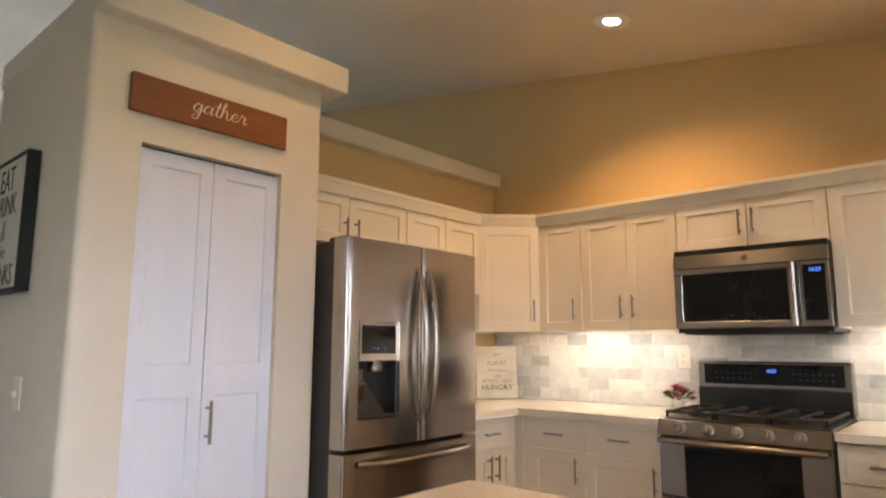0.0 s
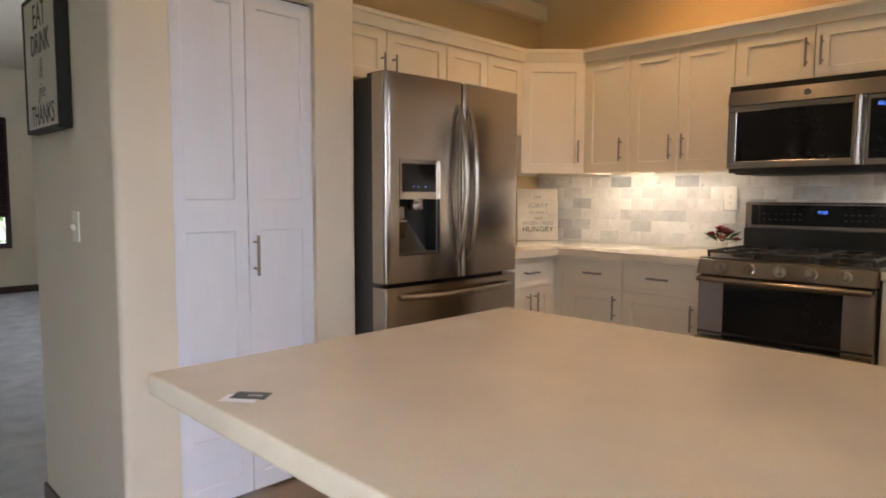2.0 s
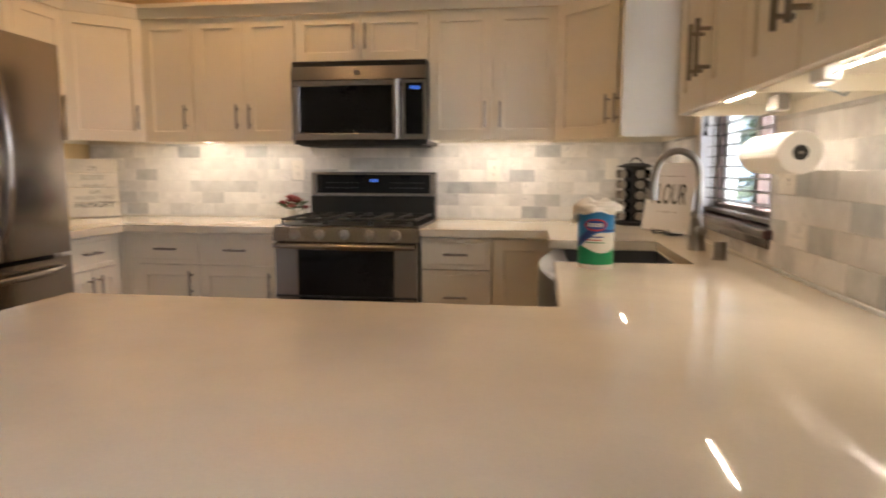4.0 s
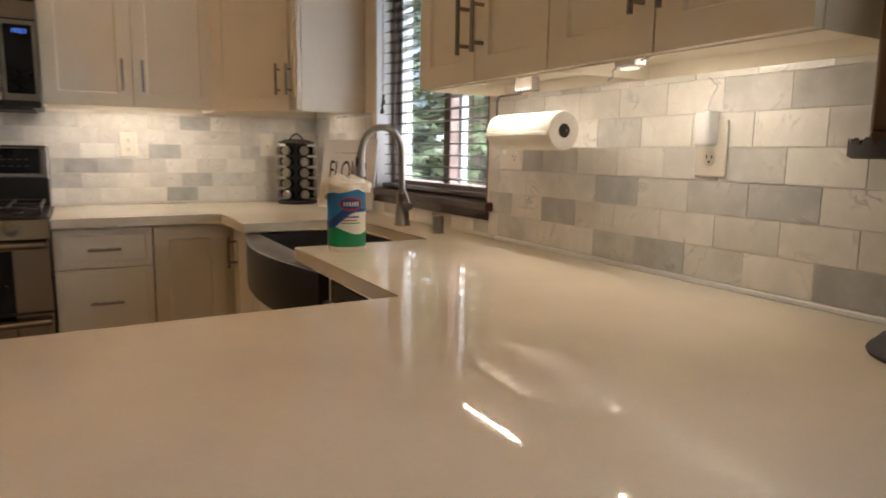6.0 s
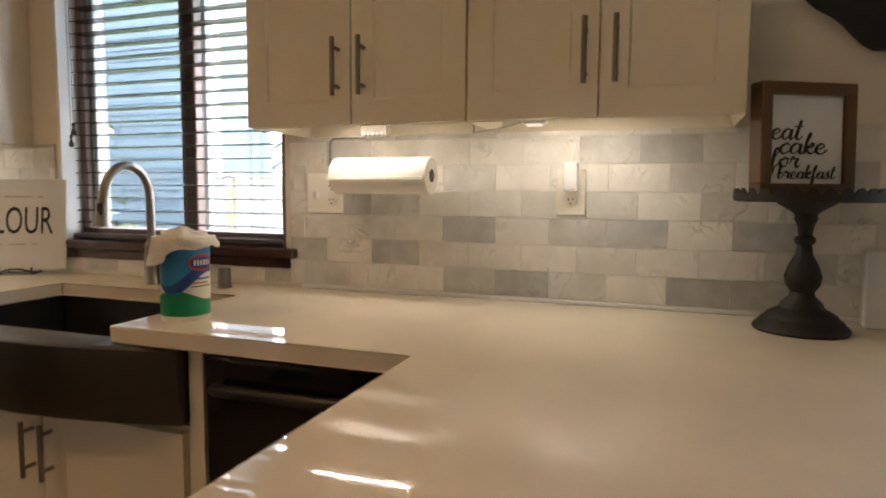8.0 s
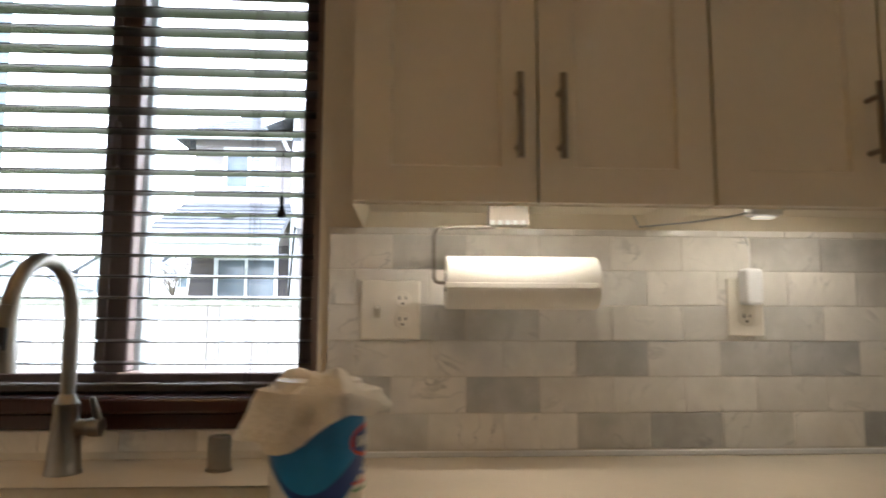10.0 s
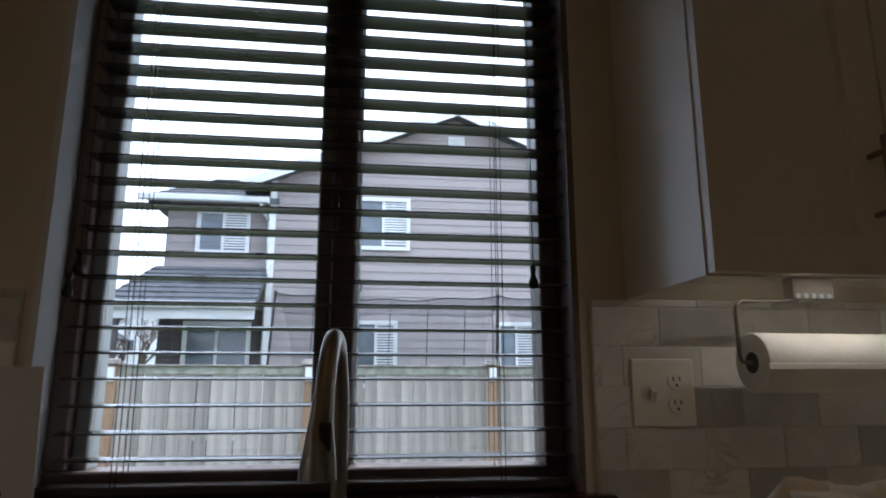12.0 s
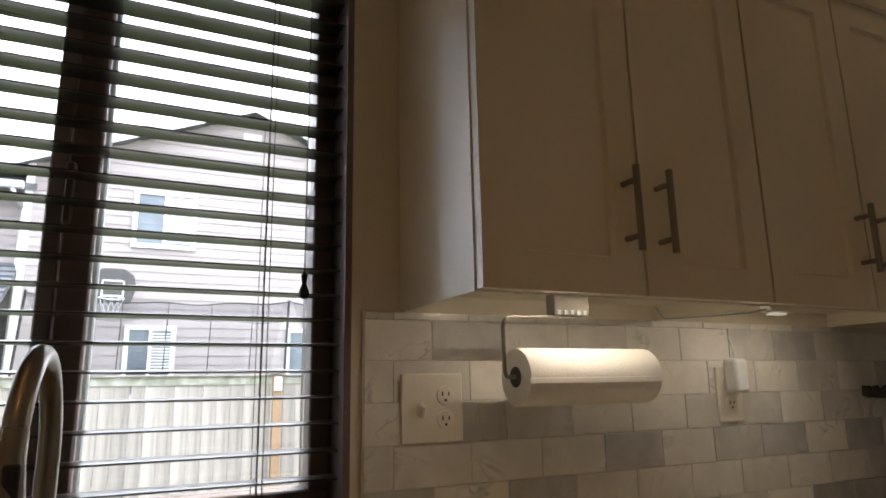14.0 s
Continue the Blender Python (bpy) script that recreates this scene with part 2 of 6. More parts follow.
LEAF = material("fir_foliage", (0.075, 0.115, 0.05), 0.7, vary=0.3, scale=3, grain=20, bump=0.1)


# ---- builders ----
WORLD = {}


def thing(name, at, label, category, group="", kind=""):
    """An Empty at a thing's base; its parts are given in world metres."""
    ob = new(name)
    ob.location = at
    ob.empty_display_size = 0.05
    WORLD[ob.name] = Vector(at)
    return tagged(ob, label, category, group, kind)


def part(name, bm, mat, parent=None, label="", smooth=False):
    """Links a bmesh as one mesh object, under a thing or a part if given."""
    mesh = bpy.data.meshes.new(name)
    bm.normal_update()
    if smooth:
        for e in bm.edges:
            if len(e.link_faces) == 2 and e.calc_face_angle() > 0.65:
                e.smooth = False
    bm.to_mesh(mesh)
    bm.free()
    mesh.materials.append(mat)
    if smooth:
        for p in mesh.polygons:
            p.use_smooth = True
    ob = new(name, mesh)
    hang(ob, parent)
    return tagged(ob, label)


def hang(ob, parent):
    if parent is not None:
        ob.parent = parent
        if parent.name in WORLD:
            ob.matrix_parent_inverse = Matrix.Translation(-WORLD[parent.name])


def setting(name, bm, mat, label, category, smooth=False):
    return tagged(part(name, bm, mat, None, "", smooth), label, category, "", "structure")


def box(x0, x1, y0, y1, z0, z1, bevel=0.0, seg=1, m=None, into=None):
    bm = into or bmesh.new()
    got = bmesh.ops.create_cube(bm, size=1)["verts"]
    bmesh.ops.transform(bm, verts=got, matrix=Matrix.Translation(((x0 + x1) / 2, (y0 + y1) / 2, (z0 + z1) / 2))
                        @ Matrix.Diagonal((abs(x1 - x0), abs(y1 - y0), abs(z1 - z0), 1)))
    if bevel:
        edges = list({e for v in got for e in v.link_edges})
        out = bmesh.ops.bevel(bm, geom=edges, offset=bevel, segments=seg, profile=0.5, affect="EDGES")
    if m is not None:
        bm.transform(m)
    return bm


def prism(points, z0, z1, bevel=0.0, seg=1):
    """An upright prism over a plan outline (counter-clockwise)."""
    bm = bmesh.new()
    low = [bm.verts.new((x, y, z0)) for x, y in points]
    f = bm.faces.new(low[::-1])
    up = [bm.verts.new((x, y, z1)) for x, y in points]
    top = bm.faces.new(up)
    for i in range(len(points)):
        j = (i + 1) % len(points)
        bm.faces.new((low[i], low[j], up[j], up[i]))
    if bevel:
        bmesh.ops.bevel(bm, geom=list(bm.edges), offset=bevel, segments=seg, profile=0.5, affect="EDGES")
    return bm


def lathe(profile, at, steps=28, m=None):
    """Turns a profile of (radius, height) about an upright axis."""
    bm = bmesh.new()
    rings = []
    for r, z in profile:
        rings.append([bm.verts.new((r * math.cos(2 * math.pi * i / steps), r * math.sin(2 * math.pi * i / steps), z)) for i in range(steps)])
    for a, b in zip(rings, rings[1:]):
        for i in range(steps):
            j = (i + 1) % steps
            bm.faces.new((a[i], a[j], b[j], b[i]))
    bm.faces.new(rings[0][::-1])
    bm.faces.new(rings[-1])
    if m is not None:
        bm.transform(m)
    bm.transform(Matrix.Translation(at))
    return bm


def tube(points, radius, steps=12, into=None, closed_ends=True):
    """A round bar along a line of points; radius one number or one for each point."""
    bm = into or bmesh.new()
    pts = [Vector(p) for p in points]
    radii = radius if isinstance(radius, (list, tuple)) else [radius] * len(pts)
    rings, up = [], None
    for i, p in enumerate(pts):
        way = (pts[min(i + 1, len(pts) - 1)] - pts[max(i - 1, 0)]).normalized()
        if up is None:
            up = way.orthogonal().normalized()
        up = (up - way * up.dot(way)).normalized()
        side = way.cross(up)
        rings.append([bm.verts.new(p + (up * math.cos(a) + side * math.sin(a)) * radii[i]) for a in [2 * math.pi * k / steps for k in range(steps)]])
    for a, b in zip(rings, rings[1:]):
        for i in range(steps):
            j = (i + 1) % steps
            bm.faces.new((a[i], a[j], b[j], b[i]))
    if closed_ends:
        bm.faces.new(rings[0][::-1])
        bm.faces.new(rings[-1])
    return bm


def slab_door(w, h, t=0.02, rail=0.056, depth=0.008, panels=None):
    """A framed door in its own axes: x 0..w, z 0..h, front at y = -t; panels: heights of the recessed fields."""
    bm = bmesh.new()
    zs = [0.0]
    for a, b in panels or ((rail, h - rail),):
        zs += [a, b]
    zs.append(h)
    xs = [0, rail, w - rail, w]
    grid = {}
    for i, x in enumerate(xs):
        for j, z in enumerate(zs):
            grid[i, j] = bm.verts.new((x, -t, z))
    fields = []
    for i in range(3):
        for j in range(len(zs) - 1):
            f = bm.faces.new((grid[i, j], grid[i + 1, j], grid[i + 1, j + 1], grid[i, j + 1]))
            if i == 1 and j % 2 == 1:
                fields.append(f)
    edge = [e for e in bm.edges if e.is_boundary]
    back = bmesh.ops.extrude_edge_only(bm, edges=edge)["geom"]
    bmesh.ops.translate(bm, verts=[g for g in back if isinstance(g, bmesh.types.BMVert)], vec=(0, t, 0))
    rim = [g for g in back if isinstance(g, bmesh.types.BMEdge) and g.is_boundary]
    bmesh.ops.contextual_create(bm, geom=rim)
    for f in fields:
        bmesh.ops.inset_region(bm, faces=[f], thickness=0.006, depth=-depth)
    bmesh.ops.recalc_face_normals(bm, faces=bm.faces)
    return bm


def pull(length, upright=True, r=0.0058, off=0.032):
    """A bar pull in the door's axes, centred on the origin, standing off towards -y."""
    h = length / 2
    ax = (lambda s: (0, -off, s)) if upright else (lambda s: (s, -off, 0))
    bm = tube([ax(-h), ax(h)], r, 10)
    for s in (-h * 0.66, h * 0.66):
        p = ax(s)
        tube([(p[0], 0, p[2]), (p[0], -off, p[2])], r * 0.85, 8, into=bm)
    return bm


def bent(bm, m):
    bm.transform(m)
    return bm


def text(name, body, size, m, mat, parent, align="CENTER", shear=0.0, thick=0.0006, squash=1.0, label="", thin=0.0):
    """Lettering as a thin mesh; x to the right and y up in m's axes."""
    cu = bpy.data.curves.new(name, "FONT")
    cu.body, cu.size, cu.align_x, cu.shear, cu.extrude = body, size, align, shear, thick
    cu.resolution_u, cu.offset = 3, thin
    tmp = new(name + "_curve", cu)
    mesh = bpy.data.meshes.new_from_object(tmp)
    bpy.data.objects.remove(tmp)
    mesh.transform(m @ Matrix.Diagonal((squash, 1, 1, 1)))
    mesh.materials.clear()
    mesh.materials.append(mat)
    ob = new(name, mesh)
    hang(ob, parent)
    return tagged(ob, label)


# handwritten letters: strokes in units of the small letters' height, then the advance
LETTER = {}
LETTER["e"] = [[(0, .45), (.35, .55), (.5, .82), (.32, 1), (.08, .72), (.05, .3), (.25, .02), (.5, .12), (.7, .42)]], .66
LETTER["a"] = [[(.56, .82), (.32, 1), (.06, .6), (.1, .1), (.35, .1), (.58, .6), (.63, .97), (.57, .3), (.66, .02), (.88, .35)]], .8
LETTER["t"] = [[(.32, 1.8), (.2, .8), (.18, .2), (.35, 0), (.6, .35)], [(-.05, 1.22), (.5, 1.3)]], .52
LETTER["c"] = [[(.55, .8), (.4, 1), (.1, .7), (.06, .25), (.3, 0), (.68, .4)]], .6
LETTER["k"] = [[(0, .6), (.3, 1.75), (.2, 1.95), (.1, 1), (.06, 0)], [(.08, .5), (.42, 1), (.5, .78), (.16, .5), (.42, .04), (.75, .35)]], .7
LETTER["f"] = [[(0, .5), (.36, 1.5), (.3, 1.95), (.14, 1.5), (.1, 0), (.06, -.75), (.22, -.7), (.28, 0), (.5, .35)]], .5
LETTER["o"] = [[(.4, 1), (.08, .65), (.15, .08), (.45, .15), (.54, .7), (.36, 1), (.55, .85), (.75, .9)]], .68
LETTER["r"] = [[(0, .4), (.15, 1.08), (.22, .86), (.46, .9), (.38, .4), (.5, .02), (.72, .35)]], .65
LETTER["b"] = [[(0, .5), (.3, 1.8), (.16, 1.9), (.08, .5), (.15, .05), (.45, .15), (.5, .6), (.3, .9), (.14, .6)]], .62
LETTER["s"] = [[(0, .3), (.3, 1.08), (.28, .7), (.42, .2), (.2, 0), (.02, .14)], [(.2, 0), (.55, .35)]], .52
LETTER["g"] = [[(.56, .82), (.32, 1), (.06, .6), (.1, .12), (.35, .12), (.6, .95), (.5, -.5), (.25, -.9), (.05, -.6), (.4, -.1), (.8, .4)]], .78
LETTER["h"] = [[(0, .5), (.3, 1.75), (.18, 1.9), (.08, .9), (.05, 0)], [(.06, .4), (.3, 1), (.46, .8), (.46, .2), (.6, 0), (.82, .35)]], .8


def script(word, width, tall, pen, m, mat, parent, label=""):
    """A brush-lettered word as raised strokes, centred on m; thicker where the pen comes down."""
    total = sum(LETTER[ch][1] for ch in word)
    sx = width / total
    bm = bmesh.new()
    at = -width / 2
    for ch in word:
        for stroke in LETTER[ch][0]:
            p = [Vector((at + x * sx + 0.18 * y * tall, y * tall, 0)) for x, y in stroke]
            p = [p[0] * 2 - p[1]] + p + [p[-1] * 2 - p[-2]]
            pts, radii = [], []
            for a, b, c, d in zip(p, p[1:], p[2:], p[3:]):
                for j in range(5):
                    u = j / 5
                    pts.append(0.5 * (2 * b + (c - a) * u + (2 * a - 5 * b + 4 * c - d) * u ** 2 + (3 * b - a - 3 * c + d) * u ** 3))
                    fall = max(0.0, (b.y - c.y) / ((c - b).length + 1e-6))
                    radii.append(pen * (0.55 + 0.75 * fall))
            pts.append(p[-2])
            radii.append(pen * 0.4)
            smooth = [sum(radii[max(0, i - 2):i + 3]) / len(radii[max(0, i - 2):i + 3]) for i in range(len(radii))]
            tube([m @ q for q in pts], smooth, 6, into=bm)
        at += LETTER[ch][1] * sx
    return part("lettering", bm, mat, parent, label, True)


def facing(x, y, z, turn):
    """Axes for something hung on a face: x to the right of one who looks at it, z up, -y out of the face."""
    return pose(x, y, z, 0, 0, turn)


NORTH, EAST, WEST = 0, -90, 90

# ---- the large structure ----
WX, WYS, LOW = -11.6, -7.3, -0.2
setting("floor", box(-3.3, 0.14, WYS, 0.14, -0.26, 0.0), FLOORM, "brown wood-look kitchen floor", "floor")
setting("carpet", box(WX, -3.3, WYS, 0.14, -0.26, LOW), CARPET, "light grey carpet in the lower living room", "carpet")
# outer walls; openings go right through, two of them unseen and added for daylight
OY0, OY1, OZ0, OZ1 = -1.74, -0.815, 1.03, 2.14
bm = bmesh.new()
for y0, y1, z0, z1 in ((OY1, 0.0, 0, 3.0), (-4.1, OY0, 0, 3.0), (WYS, -5.0, 0, 3.0), (-5.0, -4.1, 2.1, 3.0), (-5.0, -4.1, 0, 0.08), (OY0, OY1, 0, OZ0), (OY0, OY1, OZ1, 3.0)):
    box(0.0, 0.16, y0, y1, z0, z1, into=bm)
wall_east = setting("wall_east", bm, PAINT, "cream tan painted wall with a kitchen window", "wall")
bm = bmesh.new()
for x0, x1, z0, z1 in ((WX, -7.9, LOW, 3.85), (-7.1, 0.16, LOW, 3.85), (-7.9, -7.1, 2.15, 3.85), (-7.9, -7.1, LOW, 0.05)):
    box(x0, x1, 0.0, 0.14, z0, z1, into=bm)
wall_north = setting("wall_north", bm, GOLD, "tan painted kitchen wall behind the range, tinted with lamp warmth", "wall")
LWY0, LWY1 = -3.5, -1.7
bm = bmesh.new()
for y0, y1, z0, z1 in ((LWY1, 0.0, LOW, 3.3), (WYS, LWY0, LOW, 3.3), (LWY0, LWY1, LOW, 0.45), (LWY0, LWY1, 2.3, 3.3)):
    box(WX - 0.15, WX, y0, y1, z0, z1, into=bm)
setting("wall_west", bm, PAINT, "cream living room wall with a wide window", "wall")
bm = bmesh.new()
for x0, x1, z0, z1 in ((WX, 0.16, LOW, 3.85),):
    box(x0, x1, WYS - 0.15, WYS, z0, z1, into=bm)
setting("wall_south", bm, PAINT, "plain cream painted wall", "wall")
# vaulted ceiling
bm = bmesh.new()
mid = -5.8
for xa, xb in ((mid, 0.16), (WX - 0.15, mid)):
    vs = []
    for lift in (0, 0.12):
        for x, y in ((xa, WYS - 0.15), (xb, WYS - 0.15), (xb, 0.14), (xa, 0.14)):
            vs.append(bm.verts.new((x, y, ceiling_at(x) + lift)))
    for idx in ((0, 3, 2, 1), (4, 5, 6, 7), (0, 1, 5, 4), (1, 2, 6, 5), (2, 3, 7, 6), (3, 0, 4, 7)):
        bm.faces.new([vs[i] for i in idx])
setting("ceiling", bm, CEIL, "vaulted off-white textured ceiling", "ceiling")

# unseen eave slab outside the window wall, added to block high sky light
setting("eave", box(0.162, 0.72, WYS, 0.14, 2.44, 2.60, 0.006), TRIMW, "unseen white eave slab added to shade the window", "eave")

# partition behind the fridge, pantry closet and plant ledges
PX, PY0, PY1, PXB = -3.0, -3.07, -2.06, -4.06
setting("wall_partition", box(-3.68, -3.55, PY1, 0.0, LOW, 2.45), GOLD, "tan partition wall beside the kitchen cabinets, tinted with lamp warmth", "wall")
DY0, DY1, DZ = -2.875, -2.27, 2.015
bm = bmesh.new()
R = 0.022


def wall_slab(into, pts, z0, z1):
    tmp = prism(pts, z0, z1)
    me = bpy.data.meshes.new("slab")
    tmp.to_mesh(me)
    tmp.free()
    into.from_mesh(me)
    bpy.data.meshes.remove(me)


def bullnose(cx, cy, a0, a1):
    return [(cx + R * math.cos(radians(a)), cy + R * math.sin(radians(a))) for a in np.linspace(a0, a1, 6)]


south = [(PX, DY0), (PX - 0.12, DY0), (PX - 0.12, PY0 + 0.12), (PXB, PY0 + 0.12), (PXB, PY0)] + bullnose(PX - R, PY0 + R, 270, 360)
north = [(PX, DY1)] + bullnose(PX - R, PY1 - R, 0, 90) + [(-3.68, PY1), (-3.68, PY1 - 0.1), (PX - 0.12, PY1 - 0.1), (PX - 0.12, DY1)]
wall_slab(bm, south, LOW, 2.45)
wall_slab(bm, north, LOW, 2.45)
wall_slab(bm, [(PX - 0.12, DY0), (PX, DY0), (PX, DY1), (PX - 0.12, DY1)], DZ, 2.45)
wall_slab(bm, [(PXB, PY0 + 0.12), (PXB + 0.1, PY0 + 0.12), (PXB + 0.1, PY1), (PXB, PY1)], LOW, 2.45)
setting("wall_pantry", bm, PAINT, "cream drywall pantry closet with rounded corners", "wall")
setting("ledge_1", box(PXB - 0.05, PX + 0.085, PY0 - 0.0, PY1 + 0.085, 2.45, 2.575, 0.008, 2), PAINT, "thick cream plant ledge on the pantry closet", "ledge")
setting("ledge_2", box(-3.75, -3.475, PY1 + 0.09, -0.002, 2.452, 2.56, 0.008, 2), PAINT, "cream plant ledge over the fridge wall", "ledge")
setting("baseboard", box(PXB - 0.015, PX + 0.012, PY0 - 0.015, PY0 - 0.001, LOW, LOW + 0.075, 0.003), BASEB, "dark stained baseboard", "baseboard")
setting("baseboard", box(WX + 0.001, WX + 0.015, WYS, -0.002, LOW, LOW + 0.1, 0.003), BASEB, "dark stained baseboard", "baseboard")

# living room window with its blind
win = thing("window_2", (WX, -2.6, 0.45), "dark framed living room window behind a maroon blind", "window", kind="structure")
bm = bmesh.new()
for y0, y1, z0, z1 in ((LWY0, LWY1, 0.45, 0.53), (LWY0, LWY1, 2.22, 2.3), (LWY0, LWY0 + 0.07, 0.53, 2.22), (LWY1 - 0.07, LWY1, 0.53, 2.22)):
    box(WX - 0.08, WX + 0.02, y0, y1, z0, z1, 0.004, into=bm)
part("window_frame", bm, BASEB, win)
part("mullion", box(WX - 0.08, WX - 0.02, -2.63, -2.57, 0.53, 2.22, 0.004), VINYL, win)
pane = part("pane", box(WX - 0.06, WX - 0.054, LWY0 + 0.07, LWY1 - 0.07, 0.53, 2.22), GLASS, win)
pane.visible_shadow = False
bl = thing("cellular_blind", (WX + 0.03, -2.6, 0.95), "dark maroon pleated blind, lowered over most of the window", "blind")
pleat = None
for k in range(28):
    if pleat is None:
        ob = part("pleat", tube([(0, -0.86, 0), (0, 0.86, 0)], 0.025, 6), BLINDM, bl)
        pleat = ob.data
    else:
        ob = new("pleat", pleat)
        hang(ob, bl)
    ob.location = (WX + 0.035, -2.6, 0.94 + 0.022 + k * 0.0455)
part("bottom_rail", box(WX + 0.012, WX + 0.06, LWY0 + 0.04, LWY1 - 0.04, 0.90, 0.94, 0.004), BLINDM, bl)
part("headrail", box(WX + 0.004, WX + 0.07, LWY0 + 0.03, LWY1 - 0.03, 2.24, 2.3, 0.004), BLINDM, bl)

# kitchen window
win = thing("window_1", (0.1, (OY0 + OY1) / 2, OZ0), "sliding kitchen window in a dark wood-lined opening", "window", kind="structure")
part("window_sill", box(-0.035, 0.15, OY0 - 0.045, OY1 + 0.045, OZ0 - 0.028, OZ0 + 0.002, 0.006, 2), MAHOG, win, "glossy dark mahogany sill")
part("apron", box(-0.014, -0.001, OY0 - 0.02, OY1 + 0.02, OZ0 - 0.06, OZ0 - 0.029, 0.003), MAHOG, win)
# dark right and pale left lining: the uneven daylight is put into the materials
for y0, y1, mt in ((OY0, OY0 + 0.012, BRONZE), (OY1 - 0.012, OY1, VINYL)):
    part("jamb_lining", box(0.0, 0.15, y0, y1, OZ0 + 0.003, OZ1 - 0.001), mt, win)
part("head_lining", box(0.0, 0.15, OY0 + 0.012, OY1 - 0.012, OZ1 - 0.014, OZ1 - 0.001), BRONZE, win)
bm = bmesh.new()
F = 0.05
for y0, y1, z0, z1 in ((OY0 + 0.013, OY1 - 0.013, OZ0 + 0.003, OZ0 + 0.04), (OY0 + 0.013, OY1 - 0.013, OZ1 - 0.05, OZ1 - 0.015),
                       (OY0 + 0.013, OY0 + 0.05, OZ0 + 0.04, OZ1 - 0.05), (OY1 - 0.047, OY1 - 0.013, OZ0 + 0.04, OZ1 - 0.05)):
    box(0.075, 0.149, y0, y1, z0, z1, 0.003, into=bm)
part("window_frame", bm, BRONZE, win)
sash = part("sash", box(0.085, 0.13, -1.337, -1.289, OZ0 + 0.04, OZ1 - 0.05, 0.004), BRONZE, win)
part("latch", box(0.072, 0.086, -1.302, -1.288, 1.50, 1.60, 0.003), BRONZE, sash, "small dark bronze sash latch")
part("stile", box(0.1, 0.135, -1.288, -1.262, OZ0 + 0.04, OZ1 - 0.05, 0.003), material("grey_brown_vinyl", (0.27, 0.24, 0.225), 0.45, vary=0.05, scale=6, grain=90, bump=0.02), win, "grey-brown meeting stile")
# outer stile and track have the eave's shade in their colour
part("outer_stile", box(0.136, 0.165, -1.345, -1.30, OZ0 + 0.03, OZ1 - 0.04, 0.003), DIMVINYL, win, "white outer sash stile, greyed for shade")
for y0, y1, x in ((OY0 + 0.05, -1.337, 0.118), (-1.262, OY1 - 0.075, 0.108)):
    p = part("pane", box(x, x + 0.005, y0, y1, OZ0 + 0.04, OZ1 - 0.05), GLASS, win)
    p.visible_shadow = False
part("outer_track", box(0.095, 0.15, OY1 - 0.075, OY1 - 0.048, OZ0 + 0.04, OZ1 - 0.05, 0.003), DIMVINYL, win, "white window track, greyed for shade")

# horizontal blind inside the opening
bl = thing("venetian_blind", (0.05, -1.295, OZ0), "dark espresso slatted blind, lowered with its slats open", "blind")
me = None
top, pitch, lowest = OZ1 - 0.08, 0.0436, 1.0505
k = 0
while lowest + k * pitch < top - 0.012:
    z = lowest + k * pitch
    if me is None:
        bm = bmesh.new()
        rows = []
        for s in range(7):
            a = s / 6 - 0.5
            rows.append([bm.verts.new((a * 0.05, yy, -0.003 * (2 * a) ** 2 + lift)) for lift in (0.0014, -0.0014) for yy in (-0.433, 0.433)])
        for r0, r1 in zip(rows, rows[1:]):
            bm.faces.new((r0[0], r1[0], r1[1], r0[1]))
            bm.faces.new((r0[2], r0[3], r1[3], r1[2]))
            bm.faces.new((r0[0], r0[2], r1[2], r1[0]))
            bm.faces.new((r0[1], r1[1], r1[3], r0[3]))
        bm.faces.new((rows[0][0], rows[0][1], rows[0][3], rows[0][2]))
        bm.faces.new((rows[-1][0], rows[-1][2], rows[-1][3], rows[-1][1]))
        s0 = part("slat", bm, SLATM, bl, smooth=False)
        me = s0.data
        ob = s0
    else:
        ob = new("slat", me)
        hang(ob, bl)
    ob.location = (0.05, -1.294, z)
    ob.rotation_euler = (0.0015 * math.sin(k * 1.7), radians(-0.8 + 0.8 * math.sin(k * 2.1)), 0)
    k += 1
part("headrail", box(0.015, 0.085, OY0 + 0.015, OY1 - 0.015, top, OZ1 - 0.016, 0.003), SLATM, bl)
part("bottom_rail", box(0.025, 0.075, OY0 + 0.02, OY1 - 0.02, OZ0 + 0.006, OZ0 + 0.022, 0.003), SLATM, bl)
for y in (-1.60, -0.96):
    for x in (0.022, 0.078):
        for dy in (-0.004, 0.004):
            part("ladder_cord", tube([(x, y + dy, OZ0 + 0.02), (x, y + dy, top)], 0.0009, 5), SLATM, bl)
for y, z in ((-1.66, 1.43), (-0.875, 1.44), (-0.862, 1.40)):
    c = part("pull_cord", tube([(0.012, y, z), (0.012, y, top)], 0.001, 5), SLATM, bl)
    part("tassel", lathe([(0.002, 0.045), (0.006, 0.04), (0.0035, 0.026), (0.009, 0.012), (0.0085, 0.003), (0.003, 0)], (0.012, y, z - 0.045), 12), BLKMETAL, c, "black wooden cord tassel", True)

